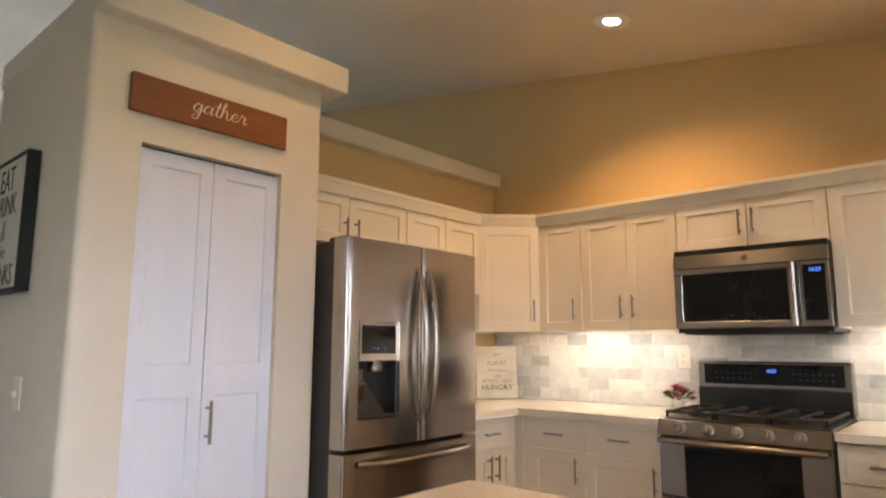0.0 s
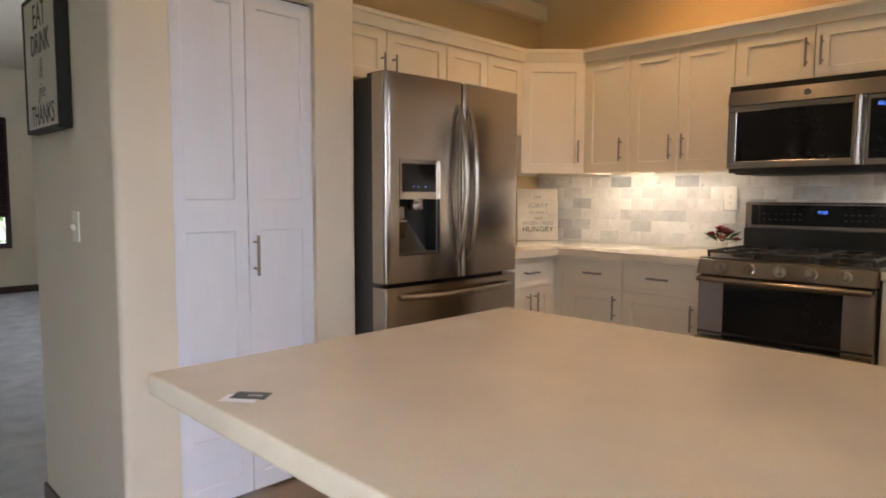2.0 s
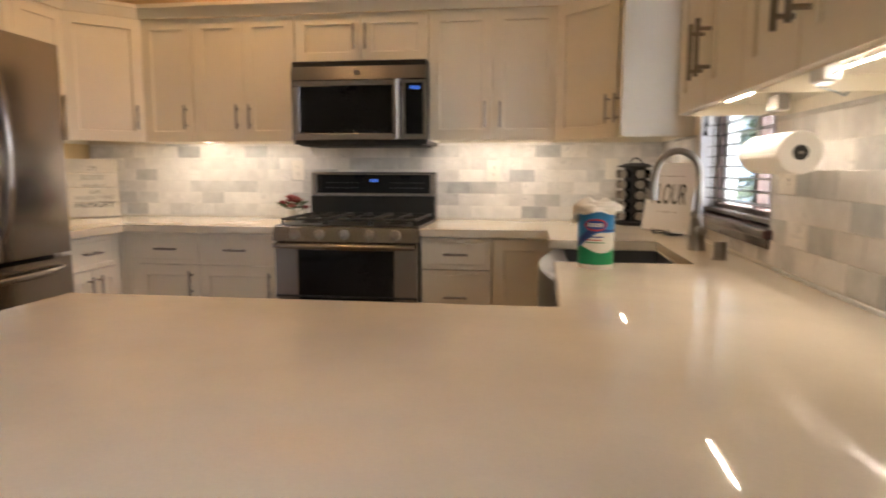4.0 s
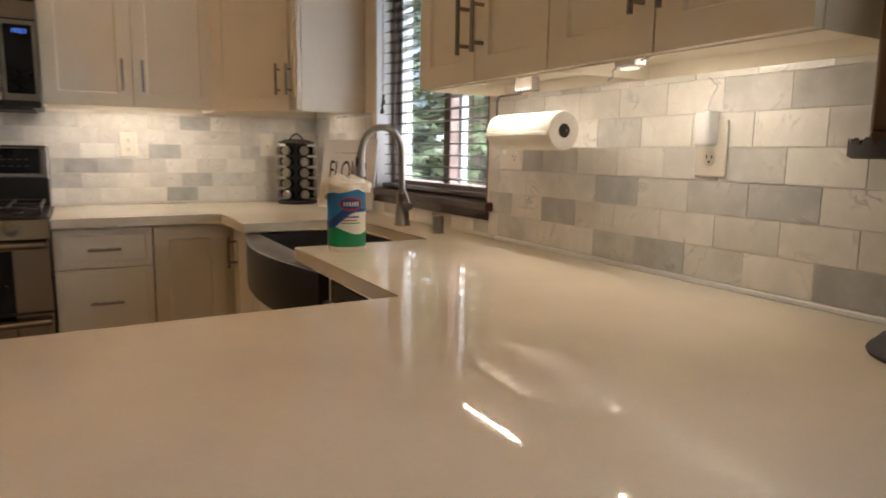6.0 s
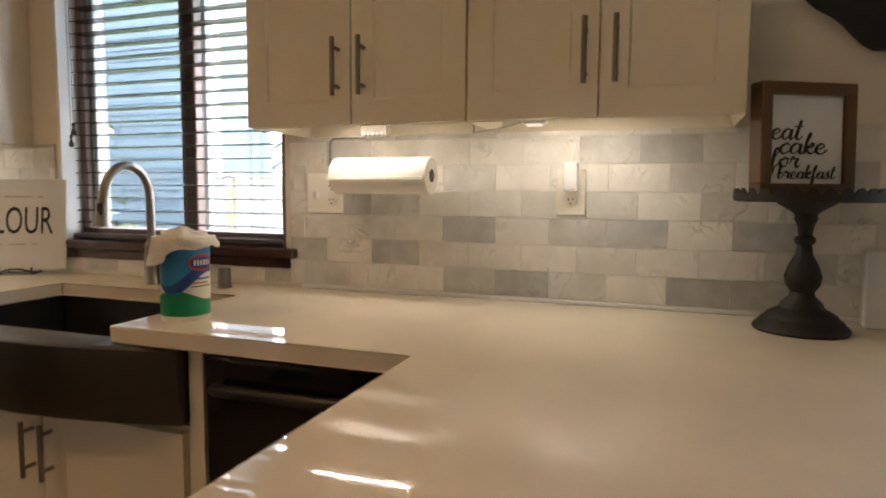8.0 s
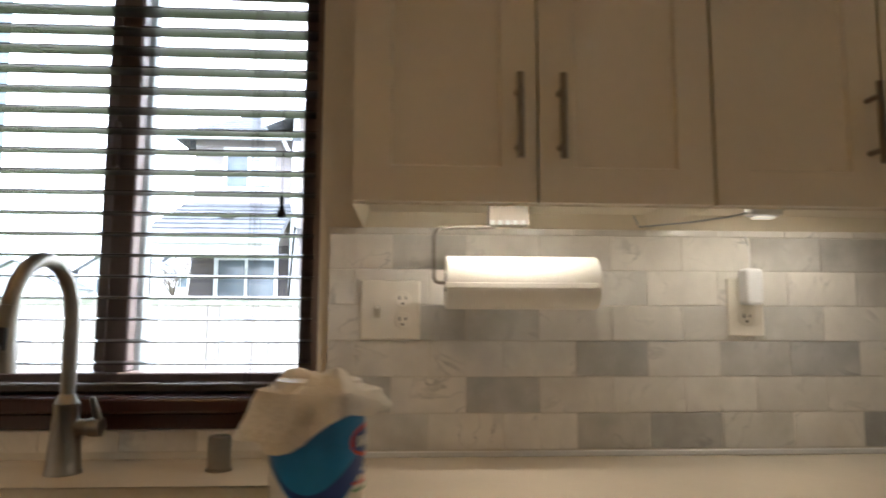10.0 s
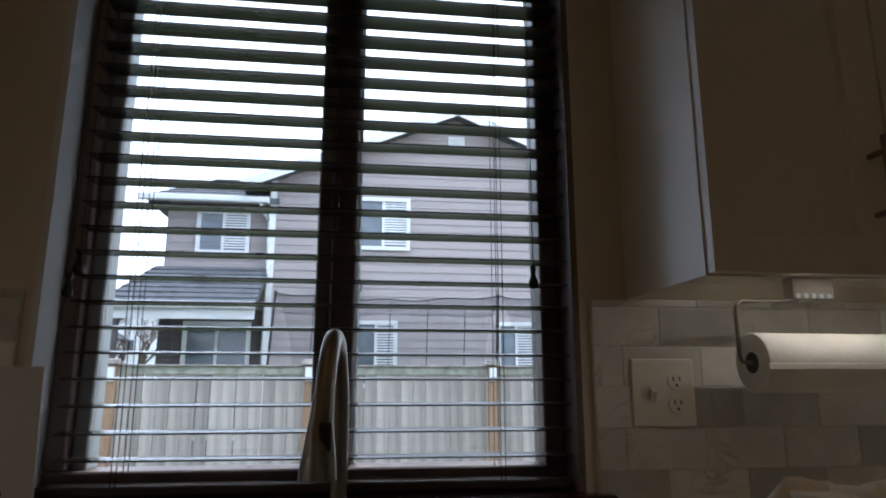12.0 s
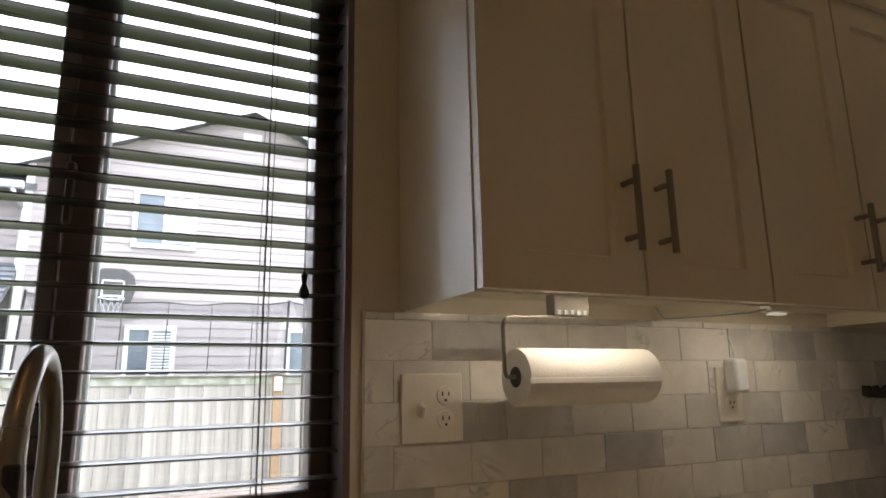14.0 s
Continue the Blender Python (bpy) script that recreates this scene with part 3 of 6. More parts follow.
# ceiling can lamps; all but the first are added to light the room
for cx, cy in CANS:
    cl = thing("recessed_light", (cx, cy, ceiling_at(cx)), "round white recessed ceiling light, switched on (four of five added)", "light", "recessed lights")
    tilt = Matrix.Translation((cx, cy, ceiling_at(cx))) @ Matrix.Rotation(math.atan(SLOPE), 4, "Y")
    part("trim_ring", lathe([(0.072, -0.001), (0.098, -0.001), (0.095, -0.012), (0.075, -0.008)], (0, 0, 0), 32, tilt), VINYL, cl, smooth=True)
    part("lens", lathe([(0.071, -0.001), (0.071, -0.006), (0.03, -0.0095), (0.002, -0.01)], (0, 0, 0), 32, tilt), CANLENS, cl, smooth=True)


# ---- cabinets ----
def cabinet(name, m, w, h, d, fronts, label, group, toe=False, top_trim=0.0, ends=True):
    """A cabinet in its own axes (x along, -y out, z up) with fronts: (x0, x1, z0, z1, kind, handle x, handle z, upright)."""
    at = m @ Vector((w / 2, -d / 2, 0))
    th = thing(name, at, label, "cabinet", group)
    bm = bmesh.new()
    bm.normal_update()
    if toe:
        box(0, w, -d + 0.075, -0.003, 0, 0.1, into=bm)
        box(0, w, -d, -0.003, 0.1, h, into=bm)
    else:
        # open underside with a lip, as wall cabinets have
        box(0, w, -d, -0.003, 0, h, into=bm)
        bm.normal_update()
        under = [f for f in bm.faces if f.normal.z < -0.9]
        bmesh.ops.inset_region(bm, faces=under, thickness=0.018, depth=-0.031)
    part("body", bent(bm, m), WHITE, th)
    for x0, x1, z0, z1, kind, hx, hz, up in fronts:
        g = 0.0025
        if kind == "drawer":
            bm = slab_door(x1 - x0 - 2 * g, z1 - z0 - 2 * g, rail=0.022, depth=0.0015)
        else:
            bm = slab_door(x1 - x0 - 2 * g, z1 - z0 - 2 * g)
        f = part(kind, bent(bm, m @ Matrix.Translation((x0 + g, -d - 0.001, z0 + g))), WHITE, th)
        if hx is not None:
            part("handle", bent(pull(0.135 if up else 0.12, up), m @ Matrix.Translation((hx, -d - 0.021, hz))), NICKEL, f, "satin nickel bar handle", True)
    return th


UP, UPTOP = 1.365, 2.046
UH = UPTOP - UP
UD = 0.315
LOOKU = "white painted shaker wall cabinet with bar handles"
UG = "kitchen wall cabinets"
HZ = 0.135


def uppers(m, w, splits, handles, label=LOOKU, h=UH, deep=0.315):
    fr = []
    for (a, b), hx in zip(splits, handles):
        fr.append((a, b, 0.0, h, "door", hx, HZ if h > 0.4 else 0.125, True))
    return cabinet("wall_cabinet", m, w, h, deep, fr, label, UG)


# along the range wall
cabinet("wall_cabinet", facing(-2.94, 0, UP, NORTH), 0.306, UH, UD, [(0, 0.306, 0, UH, "door", 0.262, HZ, True)], LOOKU, UG)
uppers(facing(-2.632, 0, UP, NORTH), 0.6, ((0, 0.299), (0.299, 0.6)), (0.262, 0.336))
MH = 0.265
cabinet("wall_cabinet", facing(-2.03, 0, UPTOP - MH, NORTH), 0.742, MH, UD,
        [(0, 0.371, 0, MH, "door", 0.338, 0.135, True), (0.371, 0.742, 0, MH, "door", 0.404, 0.135, True)],
        "low white shaker cabinet above the microwave", UG)
uppers(facing(-1.287, 0, UP, NORTH), 0.687, ((0, 0.343), (0.343, 0.687)), (0.303, 0.383))
# corner cabinets with a slanting front


def corner_cabinet(sign, xw, extra):
    """sign 1: the corner at the window wall; -1: at the fridge wall."""
    leg, dep = 0.6, 0.34
    pts = [(0, 0), (-leg, 0), (-leg, -dep + 0.02), (-dep + 0.02, -leg), (0, -leg)]
    if sign < 0:
        pts = [(-x, y) for x, y in pts][::-1]
    pts = [(xw + x, y) for x, y in pts]
    th = thing("corner_cabinet", (xw - sign * 0.25, -0.25, UP), "white shaker corner wall cabinet with a slanting door", "cabinet", UG)
    bm = prism([(x - sign * 0.003, y - 0.003) for x, y in pts], UP, UPTOP)
    bmesh.ops.recalc_face_normals(bm, faces=bm.faces)
    bm.normal_update()
    bmesh.ops.inset_region(bm, faces=[f for f in bm.faces if f.normal.z < -0.9], thickness=0.018, depth=-0.031)
    part("body", bm, WHITE, th)
    a, b = Vector((-leg, -dep + 0.02, 0)), Vector((-dep + 0.02, -leg, 0))
    if sign < 0:
        a, b = Vector((0.34 - 0.02, -leg, 0)), Vector((leg, -dep + 0.02, 0))
    a.x += xw
    b.x += xw
    w = (b - a).length
    turn = math.degrees(math.atan2(b.y - a.y, b.x - a.x))
    m = facing(a.x, a.y, UP, turn) @ Matrix.Translation((0, -0.002, 0))
    d = part("door", bent(slab_door(w - 0.006, UH - 0.003), m @ Matrix.Translation((0.003, 0, 0.0015))), WHITE, th)
    part("handle", bent(pull(0.135), m @ Matrix.Translation((w - 0.045, -0.02, HZ))), NICKEL, d, "satin nickel bar handle", True)


corner_cabinet(1, 0.0, 0)
corner_cabinet(-1, -3.55, 0)
# narrow cabinet beside the window
cabinet("wall_cabinet", facing(0, -0.602, UP, EAST), 0.098, UH, 0.30, [(0, 0.098, 0, UH, "door", 0.04, HZ, True)], "narrow white wall cabinet beside the window", UG)
# over the fridge
cabinet("wall_cabinet", facing(-3.55, -1.985, 1.79, WEST), 0.71, UPTOP - 1.79, UD,
        [(0, 0.285, 0, 0.265, "door", 0.25, 0.07, True), (0.285, 0.71, 0, 0.265, "door", 0.325, 0.07, True)], "low white shaker cabinet above the fridge", UG)
cabinet("wall_cabinet", facing(-3.55, -1.272, 1.60, WEST), 0.67, UPTOP - 1.60, UD,
        [(0, 0.336, 0, UPTOP - 1.6, "door", None, 0, True), (0.336, 0.67, 0, UPTOP - 1.6, "door", None, 0, True)], "white shaker cabinet above the fridge", UG)
# past the window
uppers(facing(0, -1.829, UP, EAST), 0.583, ((0, 0.295), (0.295, 0.583)), (0.262, 0.33), deep=0.282)
uppers(facing(0, -2.413, UP, EAST), 0.575, ((0, 0.290), (0.290, 0.575)), (0.262, 0.325), deep=0.282)


def crown(name, line, label):
    """A plain crown board along the cabinet tops; line: outer front edge in plan, from left to right."""
    bm = bmesh.new()
    prof = [(0.0, 0.0), (-0.012, 0.0), (-0.03, 0.05), (-0.034, 0.055), (-0.034, 0.075), (0.03, 0.075)]
    pts = [Vector((x, y, 0)) for x, y in line]
    rows = []
    for i, p in enumerate(pts):
        n1 = (pts[i] - pts[i - 1]).normalized() if i else None
        n2 = (pts[i + 1] - pts[i]).normalized() if i < len(pts) - 1 else None
        outs = [Vector((n.y, -n.x, 0)) for n in (n1, n2) if n is not None]
        o = sum(outs, Vector()) / len(outs)
        o = o / o.length_squared if o.length else o
        rows.append([bm.verts.new(p - o * u + Vector((0, 0, UPTOP + v))) for u, v in prof])
    for a, b in zip(rows, rows[1:]):
        for i in range(len(prof)):
            j = (i + 1) % len(prof)
            bm.faces.new((a[i], b[i], b[j], a[j]))
    bm.faces.new(rows[0])
    bm.faces.new(rows[-1][::-1])
    bmesh.ops.recalc_face_normals(bm, faces=bm.faces)
    tagged(part(name, bm, WHITE), label, "trim", "", "structure")


q = 0.337
crown("trim", [(-3.55 + q, -1.985), (-3.55 + q, -0.6), (-2.95, -q), (-0.6, -q), (-q, -0.6), (-q + 0.02, -0.702)], "white crown board along the cabinet tops")
crown("trim", [(-0.304, -1.829), (-0.304, -2.988)], "white crown board along the cabinet tops")

# base cabinets
BH, BD = 0.874, 0.59
LOOKB = "white shaker base cabinet with drawers and bar handles"
BG = "kitchen base cabinets"
DZ0, DZ1 = 0.70, 0.868
m = facing(-2.905, 0, 0, NORTH)
cabinet("base_cabinet", m, 0.852, BH, BD, [(0.05, 0.413, DZ0, DZ1, "drawer", 0.235, 0.785, False), (0.413, 0.852, DZ0, DZ1, "drawer", 0.63, 0.785, False),
                                           (0.05, 0.413, 0.11, DZ0, "door", 0.37, 0.60, True), (0.413, 0.852, 0.11, DZ0, "door", 0.815, 0.60, True)], LOOKB, BG, toe=True)
cabinet("base_cabinet", facing(-1.283, 0, 0, NORTH), 0.36, BH, BD, [(0, 0.36, 0.705, DZ1, "drawer", 0.18, 0.785, False), (0, 0.36, 0.41, 0.705, "drawer", 0.18, 0.565, False),
                                                                  (0, 0.36, 0.11, 0.41, "drawer", 0.18, 0.27, False)], "white three-drawer base cabinet beside the range", BG, toe=True)
cabinet("base_cabinet", facing(-0.92, 0, 0, NORTH), 0.918, BH, BD, [(0, 0.29, 0.11, DZ1, "door", None, 0, True)], "white corner base cabinet with a blank door", BG, toe=True)
cabinet("base_cabinet", facing(0, -0.592, 0, EAST), 0.43, BH, BD, [(0.10, 0.43, 0.11, DZ1, "door", 0.155, 0.76, True)], "white base cabinet beside the sink", BG, toe=True)
cabinet("base_cabinet", facing(0, -1.023, 0, EAST), 0.86, 0.69, BD, [(0.01, 0.43, 0.11, 0.68, "door", 0.40, 0.59, True), (0.43, 0.85, 0.11, 0.68, "door", 0.46, 0.59, True)], "white sink base cabinet under the apron", BG, toe=True)
cabinet("base_cabinet", facing(-3.55, -1.085, 0, WEST), 0.49, BH, BD, [(0.02, 0.43, DZ0, DZ1, "drawer", 0.21, 0.785, False), (0.02, 0.225, 0.11, DZ0, "door", 0.19, 0.6, True),
                                                                     (0.225, 0.43, 0.11, DZ0, "door", 0.26, 0.6, True)], LOOKB, BG, toe=True)
tagged(part("corner_filler", box(-3.54, -2.906, -0.594, -0.003, 0.1, 0.873), WHITE), "white corner filler between base cabinets", "panel")
tagged(part("filler_panel", box(-0.605, -0.05, -1.925, -1.885, 0.0, 0.873, 0.002), WHITE), "white filler panel beside the dishwasher", "panel")
# peninsula base
th = thing("peninsula_base", (-0.9, -2.85, 0), "cream painted peninsula base under the countertop", "cabinet", BG)
part("body", box(-1.53, -0.003, -3.16, -2.56, 0.0, 0.873), PAINT, th)
part("end_panel", box(-1.548, -1.531, -3.16, -2.56, 0.0, 0.872, 0.002), WHITE, th)
part("back_trim", box(-1.53, -0.003, -3.174, -3.161, 0.0, 0.09, 0.003), BASEB, th)

# countertops
CT0, CT1 = 0.876, 0.914
ct = prism([(-2.051, -0.645), (-2.051, -0.004), (-3.546, -0.004), (-3.546, -1.08), (-2.90, -1.08), (-2.90, -0.645)][::-1], CT0, CT1, 0.004, 2)
tagged(part("countertop", ct, QUARTZ), "polished off-white quartz countertop beside the range", "countertop")
SB0, SB1, SBX = -1.715, -1.05, -0.205
loop = [(-1.283, -0.004), (-0.004, -0.004), (-0.004, -3.41), (-1.82, -3.41), (-1.82, -2.43), (-0.648, -2.43), (-0.648, SB0), (SBX, SB0), (SBX, SB1), (-0.648, SB1),
        (-0.648, -0.645), (-1.283, -0.645)]
ct = prism(loop[::-1], CT0, CT1, 0.004, 2)
tagged(part("countertop", ct, QUARTZ), "polished off-white quartz countertop and peninsula", "countertop")
setting("trim_1", box(-0.012, -0.0005, -3.405, -1.80, CT1, CT1 + 0.011, 0.002), VINYL, "white caulk strip between counter and tiles", "trim")


# ---- appliances ----
def fridge():
    th = thing("refrigerator", (-3.2, -1.58, 0), "stainless steel french-door refrigerator with a water dispenser", "refrigerator")
    Y0, Y1, FX = -2.03, -1.12, -2.835
    part("body", box(-3.52, -2.925, Y0 + 0.005, Y1 - 0.005, 0.03, 1.745, 0.006), GREYSIDE, th, "dark grey painted cabinet sides")
    part("hinge_cover", box(-3.0, -2.87, Y0 + 0.03, Y0 + 0.11, 1.745, 1.768, 0.006), GREYSIDE, th)
    part("hinge_cover", box(-3.0, -2.87, Y1 - 0.11, Y1 - 0.03, 1.745, 1.768, 0.006), GREYSIDE, th)
    mid = -1.565

    def bowed(y0, y1, z0, z1, hole=None):
        """A door slab whose front swells gently, with rounded long edges."""
        n, bm = 14, bmesh.new()
        ys = [y0 + (y1 - y0) * i / n for i in range(n + 1)]

        def front(y):
            u = (y - Y0) / (Y1 - Y0) * 2 - 1
            e = min(y - y0, y1 - y)
            r = 0.018
            round_off = r - math.sqrt(max(0, r * r - max(0, r - e) ** 2)) if e < r else 0
            return FX + 0.022 * (1 - u * u) - round_off
        ys = sorted(set(ys + [y0 + 0.003, y0 + 0.008, y0 + 0.014, y1 - 0.003, y1 - 0.008, y1 - 0.014]))
        zs = [z0, z1] if hole is None else [z0, hole[2], hole[3], z1]
        if hole:
            ys = sorted(set(ys + [hole[0], hole[1]]))
        g = {}
        for i, y in enumerate(ys):
            for j, z in enumerate(zs):
                g[i, j] = bm.verts.new((front(y), y, z))
        for i in range(len(ys) - 1):
            for j in range(len(zs) - 1):
                if hole and hole[0] - 1e-6 <= ys[i] and ys[i + 1] <= hole[1] + 1e-6 and j == 1:
                    continue
                bm.faces.new((g[i, j], g[i + 1, j], g[i + 1, j + 1], g[i, j + 1]))
        rim = [e for e in bm.edges if e.is_boundary]
        out = bmesh.ops.extrude_edge_only(bm, edges=rim)["geom"]
        for v in out:
            if isinstance(v, bmesh.types.BMVert):
                v.co.x = -2.922
        bmesh.ops.recalc_face_normals(bm, faces=bm.faces)
        return bm
    left = part("door", bowed(Y0, mid - 0.003, 0.835, 1.755, (-1.955, -1.715, 0.955, 1.385)), STEEL, th, smooth=True)
    right = part("door", bowed(mid + 0.003, Y1, 0.835, 1.755), STEEL, th, smooth=True)
    low = part("freezer_drawer", bowed(Y0, Y1, 0.06, 0.815), STEEL, th, smooth=True)
    for ob, y in ((left, mid - 0.035), (right, mid + 0.035)):
        pts = []
        for i in range(15):
            s = i / 14
            z = 0.915 + s * 0.735
            pts.append((FX + 0.02 + 0.062 * math.sin(math.pi * s) ** 0.6, y, z))
        part("handle", tube(pts, [0.011 + 0.005 * math.sin(math.pi * i / 14) for i in range(15)], 12), STEEL, ob, "long bowed steel handle", True)
    pts = [(FX + 0.012 + 0.06 * math.sin(math.pi * i / 14) ** 0.45, -1.95 + 0.75 * i / 14, 0.768) for i in range(15)]
    part("handle", tube(pts, 0.0145, 12), STEELH, low, "long bowed steel handle", True)
    # dispenser
    disp = part("dispenser", box(-2.92, -2.905, -1.957, -1.713, 0.953, 1.387), BLACK, left, "recessed dark water and ice dispenser")
    bm = bmesh.new()
    for y0, y1, z0, z1 in ((-1.953, -1.717, 1.366, 1.386), (-1.953, -1.717, 1.208, 1.240), (-1.953, -1.94, 1.240, 1.366), (-1.73, -1.717, 1.240, 1.366)):
        box(-2.90, -2.826, y0, y1, z0, z1, into=bm)
    part("dispenser_frame", bm, STEEL, left)
    part("control_panel", box(-2.90, -2.828, -1.94, -1.73, 1.240, 1.366), BLACKG, left, "black glass control panel")
    for y in (-1.87, -1.845, -1.80):
        part("indicator", box(-2.8285, -2.8265, y, y + 0.006, 1.262, 1.265), BLUELCD, left, "dim blue indicator mark")
    for y0, y1 in ((-1.957, -1.949), (-1.721, -1.713)):
        part("recess_lining", box(-2.904, -2.836, y0, y1, 0.955, 1.208), BLACK, left)
    part("spout", lathe([(0.034, 0), (0.037, 0.006), (0.037, 0.03), (0.034, 0.034), (0.034, 0.05), (0.03, 0.052)], (-2.852, -1.835, 1.16), 24), STEELH, left, "", True)
    paddle = part("paddle", box(-2.898, -2.862, -1.942, -1.885, 1.105, 1.178, 0.012, 3), STEELH, left)
    part("lever_tip", bent(box(-0.014, 0.014, -0.03, 0.03, -0.045, 0.045, 0.01, 3), pose(-2.868, -1.913, 1.075, 0, 14, 0)), STEELH, paddle)
    bm = bmesh.new()
    low = [bm.verts.new(p) for p in ((-2.902, -1.945, 1.10), (-2.902, -1.86, 1.13), (-2.845, -1.775, 0.968), (-2.845, -1.945, 0.968))]
    up = [bm.verts.new(v.co + Vector((-0.003, 0, -0.012))) for v in low]
    bm.faces.new(low)
    bm.faces.new(up[::-1])
    for i in range(4):
        bm.faces.new((low[i], up[i], up[(i + 1) % 4], low[(i + 1) % 4]))
    bmesh.ops.recalc_face_normals(bm, faces=bm.faces)
    part("chute", bm, GUN, left, "slanting grey chute")
    part("drip_tray", box(-2.90, -2.836, -1.95, -1.72, 0.958, 0.967, 0.002), GREYSIDE, left)
    bm = bmesh.new()
    for dz, w in ((0, 0.04), (0.03, 0.03)):
        tube([(-2.895, -2.0, 0.05 + dz), (-2.895, -1.15, 0.05 + dz)], 0.008, 6, into=bm)
    part("toe_grille", bm, GREYSIDE, th)


fridge()


def microwave():
    th = thing("microwave", (-1.655, -0.2, 1.345), "stainless over-the-range microwave with a black window", "microwave")
    X0, X1, Z0, Z1, Y = -2.027, -1.29, 1.345, 1.785, -0.385
    part("body", box(X0, X1, Y, -0.003, Z0, Z1, 0.004), BLACK, th)
    part("vent_grille", box(X0, X1, Y - 0.012, Y - 0.001, Z1 - 0.028, Z1, 0.002), BLACK, th)
    # slanting top strip
    bm = bmesh.new()
    pr = [(Y - 0.001, Z1 - 0.03), (Y - 0.02, Z1 - 0.03), (Y - 0.034, Z1 - 0.10), (Y - 0.001, Z1 - 0.10)]
    a = [bm.verts.new((X0, y, z)) for y, z in pr]
    b = [bm.verts.new((X1, y, z)) for y, z in pr]
    for i in range(4):
        bm.faces.new((a[i], a[(i + 1) % 4], b[(i + 1) % 4], b[i]))
    bm.faces.new(a[::-1])
    bm.faces.new(b)
    bmesh.ops.recalc_face_normals(bm, faces=bm.faces)
    part("top_strip", bm, STEELH, th)
    part("badge", lathe([(0.016, 0), (0.016, 0.002), (0.013, 0.003)], (0, 0, 0), 20, pose(-1.66, Y - 0.029, Z1 - 0.066, 101, 0, 0)), NICKEL, th, "small oval metal badge")
    XD = -1.46
    bm = bmesh.new()
    zb, zt = Z0 + 0.022, Z1 - 0.103
    for x0, x1, z0, z1 in ((X0 + 0.002, XD + 0.045, zt - 0.03, zt), (X0 + 0.002, XD + 0.045, zb, zb + 0.036), (X0 + 0.002, X0 + 0.045, zb + 0.036, zt - 0.03), (XD - 0.01, XD + 0.045, zb + 0.036, zt - 0.03)):
        box(x0, x1, Y - 0.034, Y - 0.001, z0, z1, 0.003, into=bm)
    door = part("door", bm, STEELH, th)
    part("window", box(X0 + 0.043, XD - 0.008, Y - 0.028, Y - 0.002, zb + 0.034, zt - 0.028, 0.002), BLACKG, door, "black glass window")
    bm = tube([(XD + 0.022, Y - 0.07, zb + 0.005), (XD + 0.022, Y - 0.072, zt - 0.005)], 0.0165, 14)
    for z in (zb + 0.03, zt - 0.03):
        tube([(XD + 0.022, Y - 0.03, z), (XD + 0.022, Y - 0.07, z)], 0.01, 10, into=bm)
    part("handle", bm, STEELH, door, "upright polished bar handle", True)
    part("control_panel", box(XD + 0.047, X1, Y - 0.034, Y - 0.001, zb, zt, 0.003), STEELH, th)
    part("keypad", box(XD + 0.06, X1 - 0.014, Y - 0.037, Y - 0.033, zb + 0.03, zt - 0.02, 0.002), BLACKG, th, "black glass keypad")
    text("clock", "10:23", 0.024, facing(-1.348, Y - 0.0375, 1.63, 0) @ pose(0, 0, 0, 90), BLUELCD, th, label="blue clock digits")
    part("underside", box(X0 + 0.03, X1 - 0.03, Y + 0.01, -0.03, Z0 - 0.008, Z0 + 0.002, 0.003), IRON, th)


microwave()


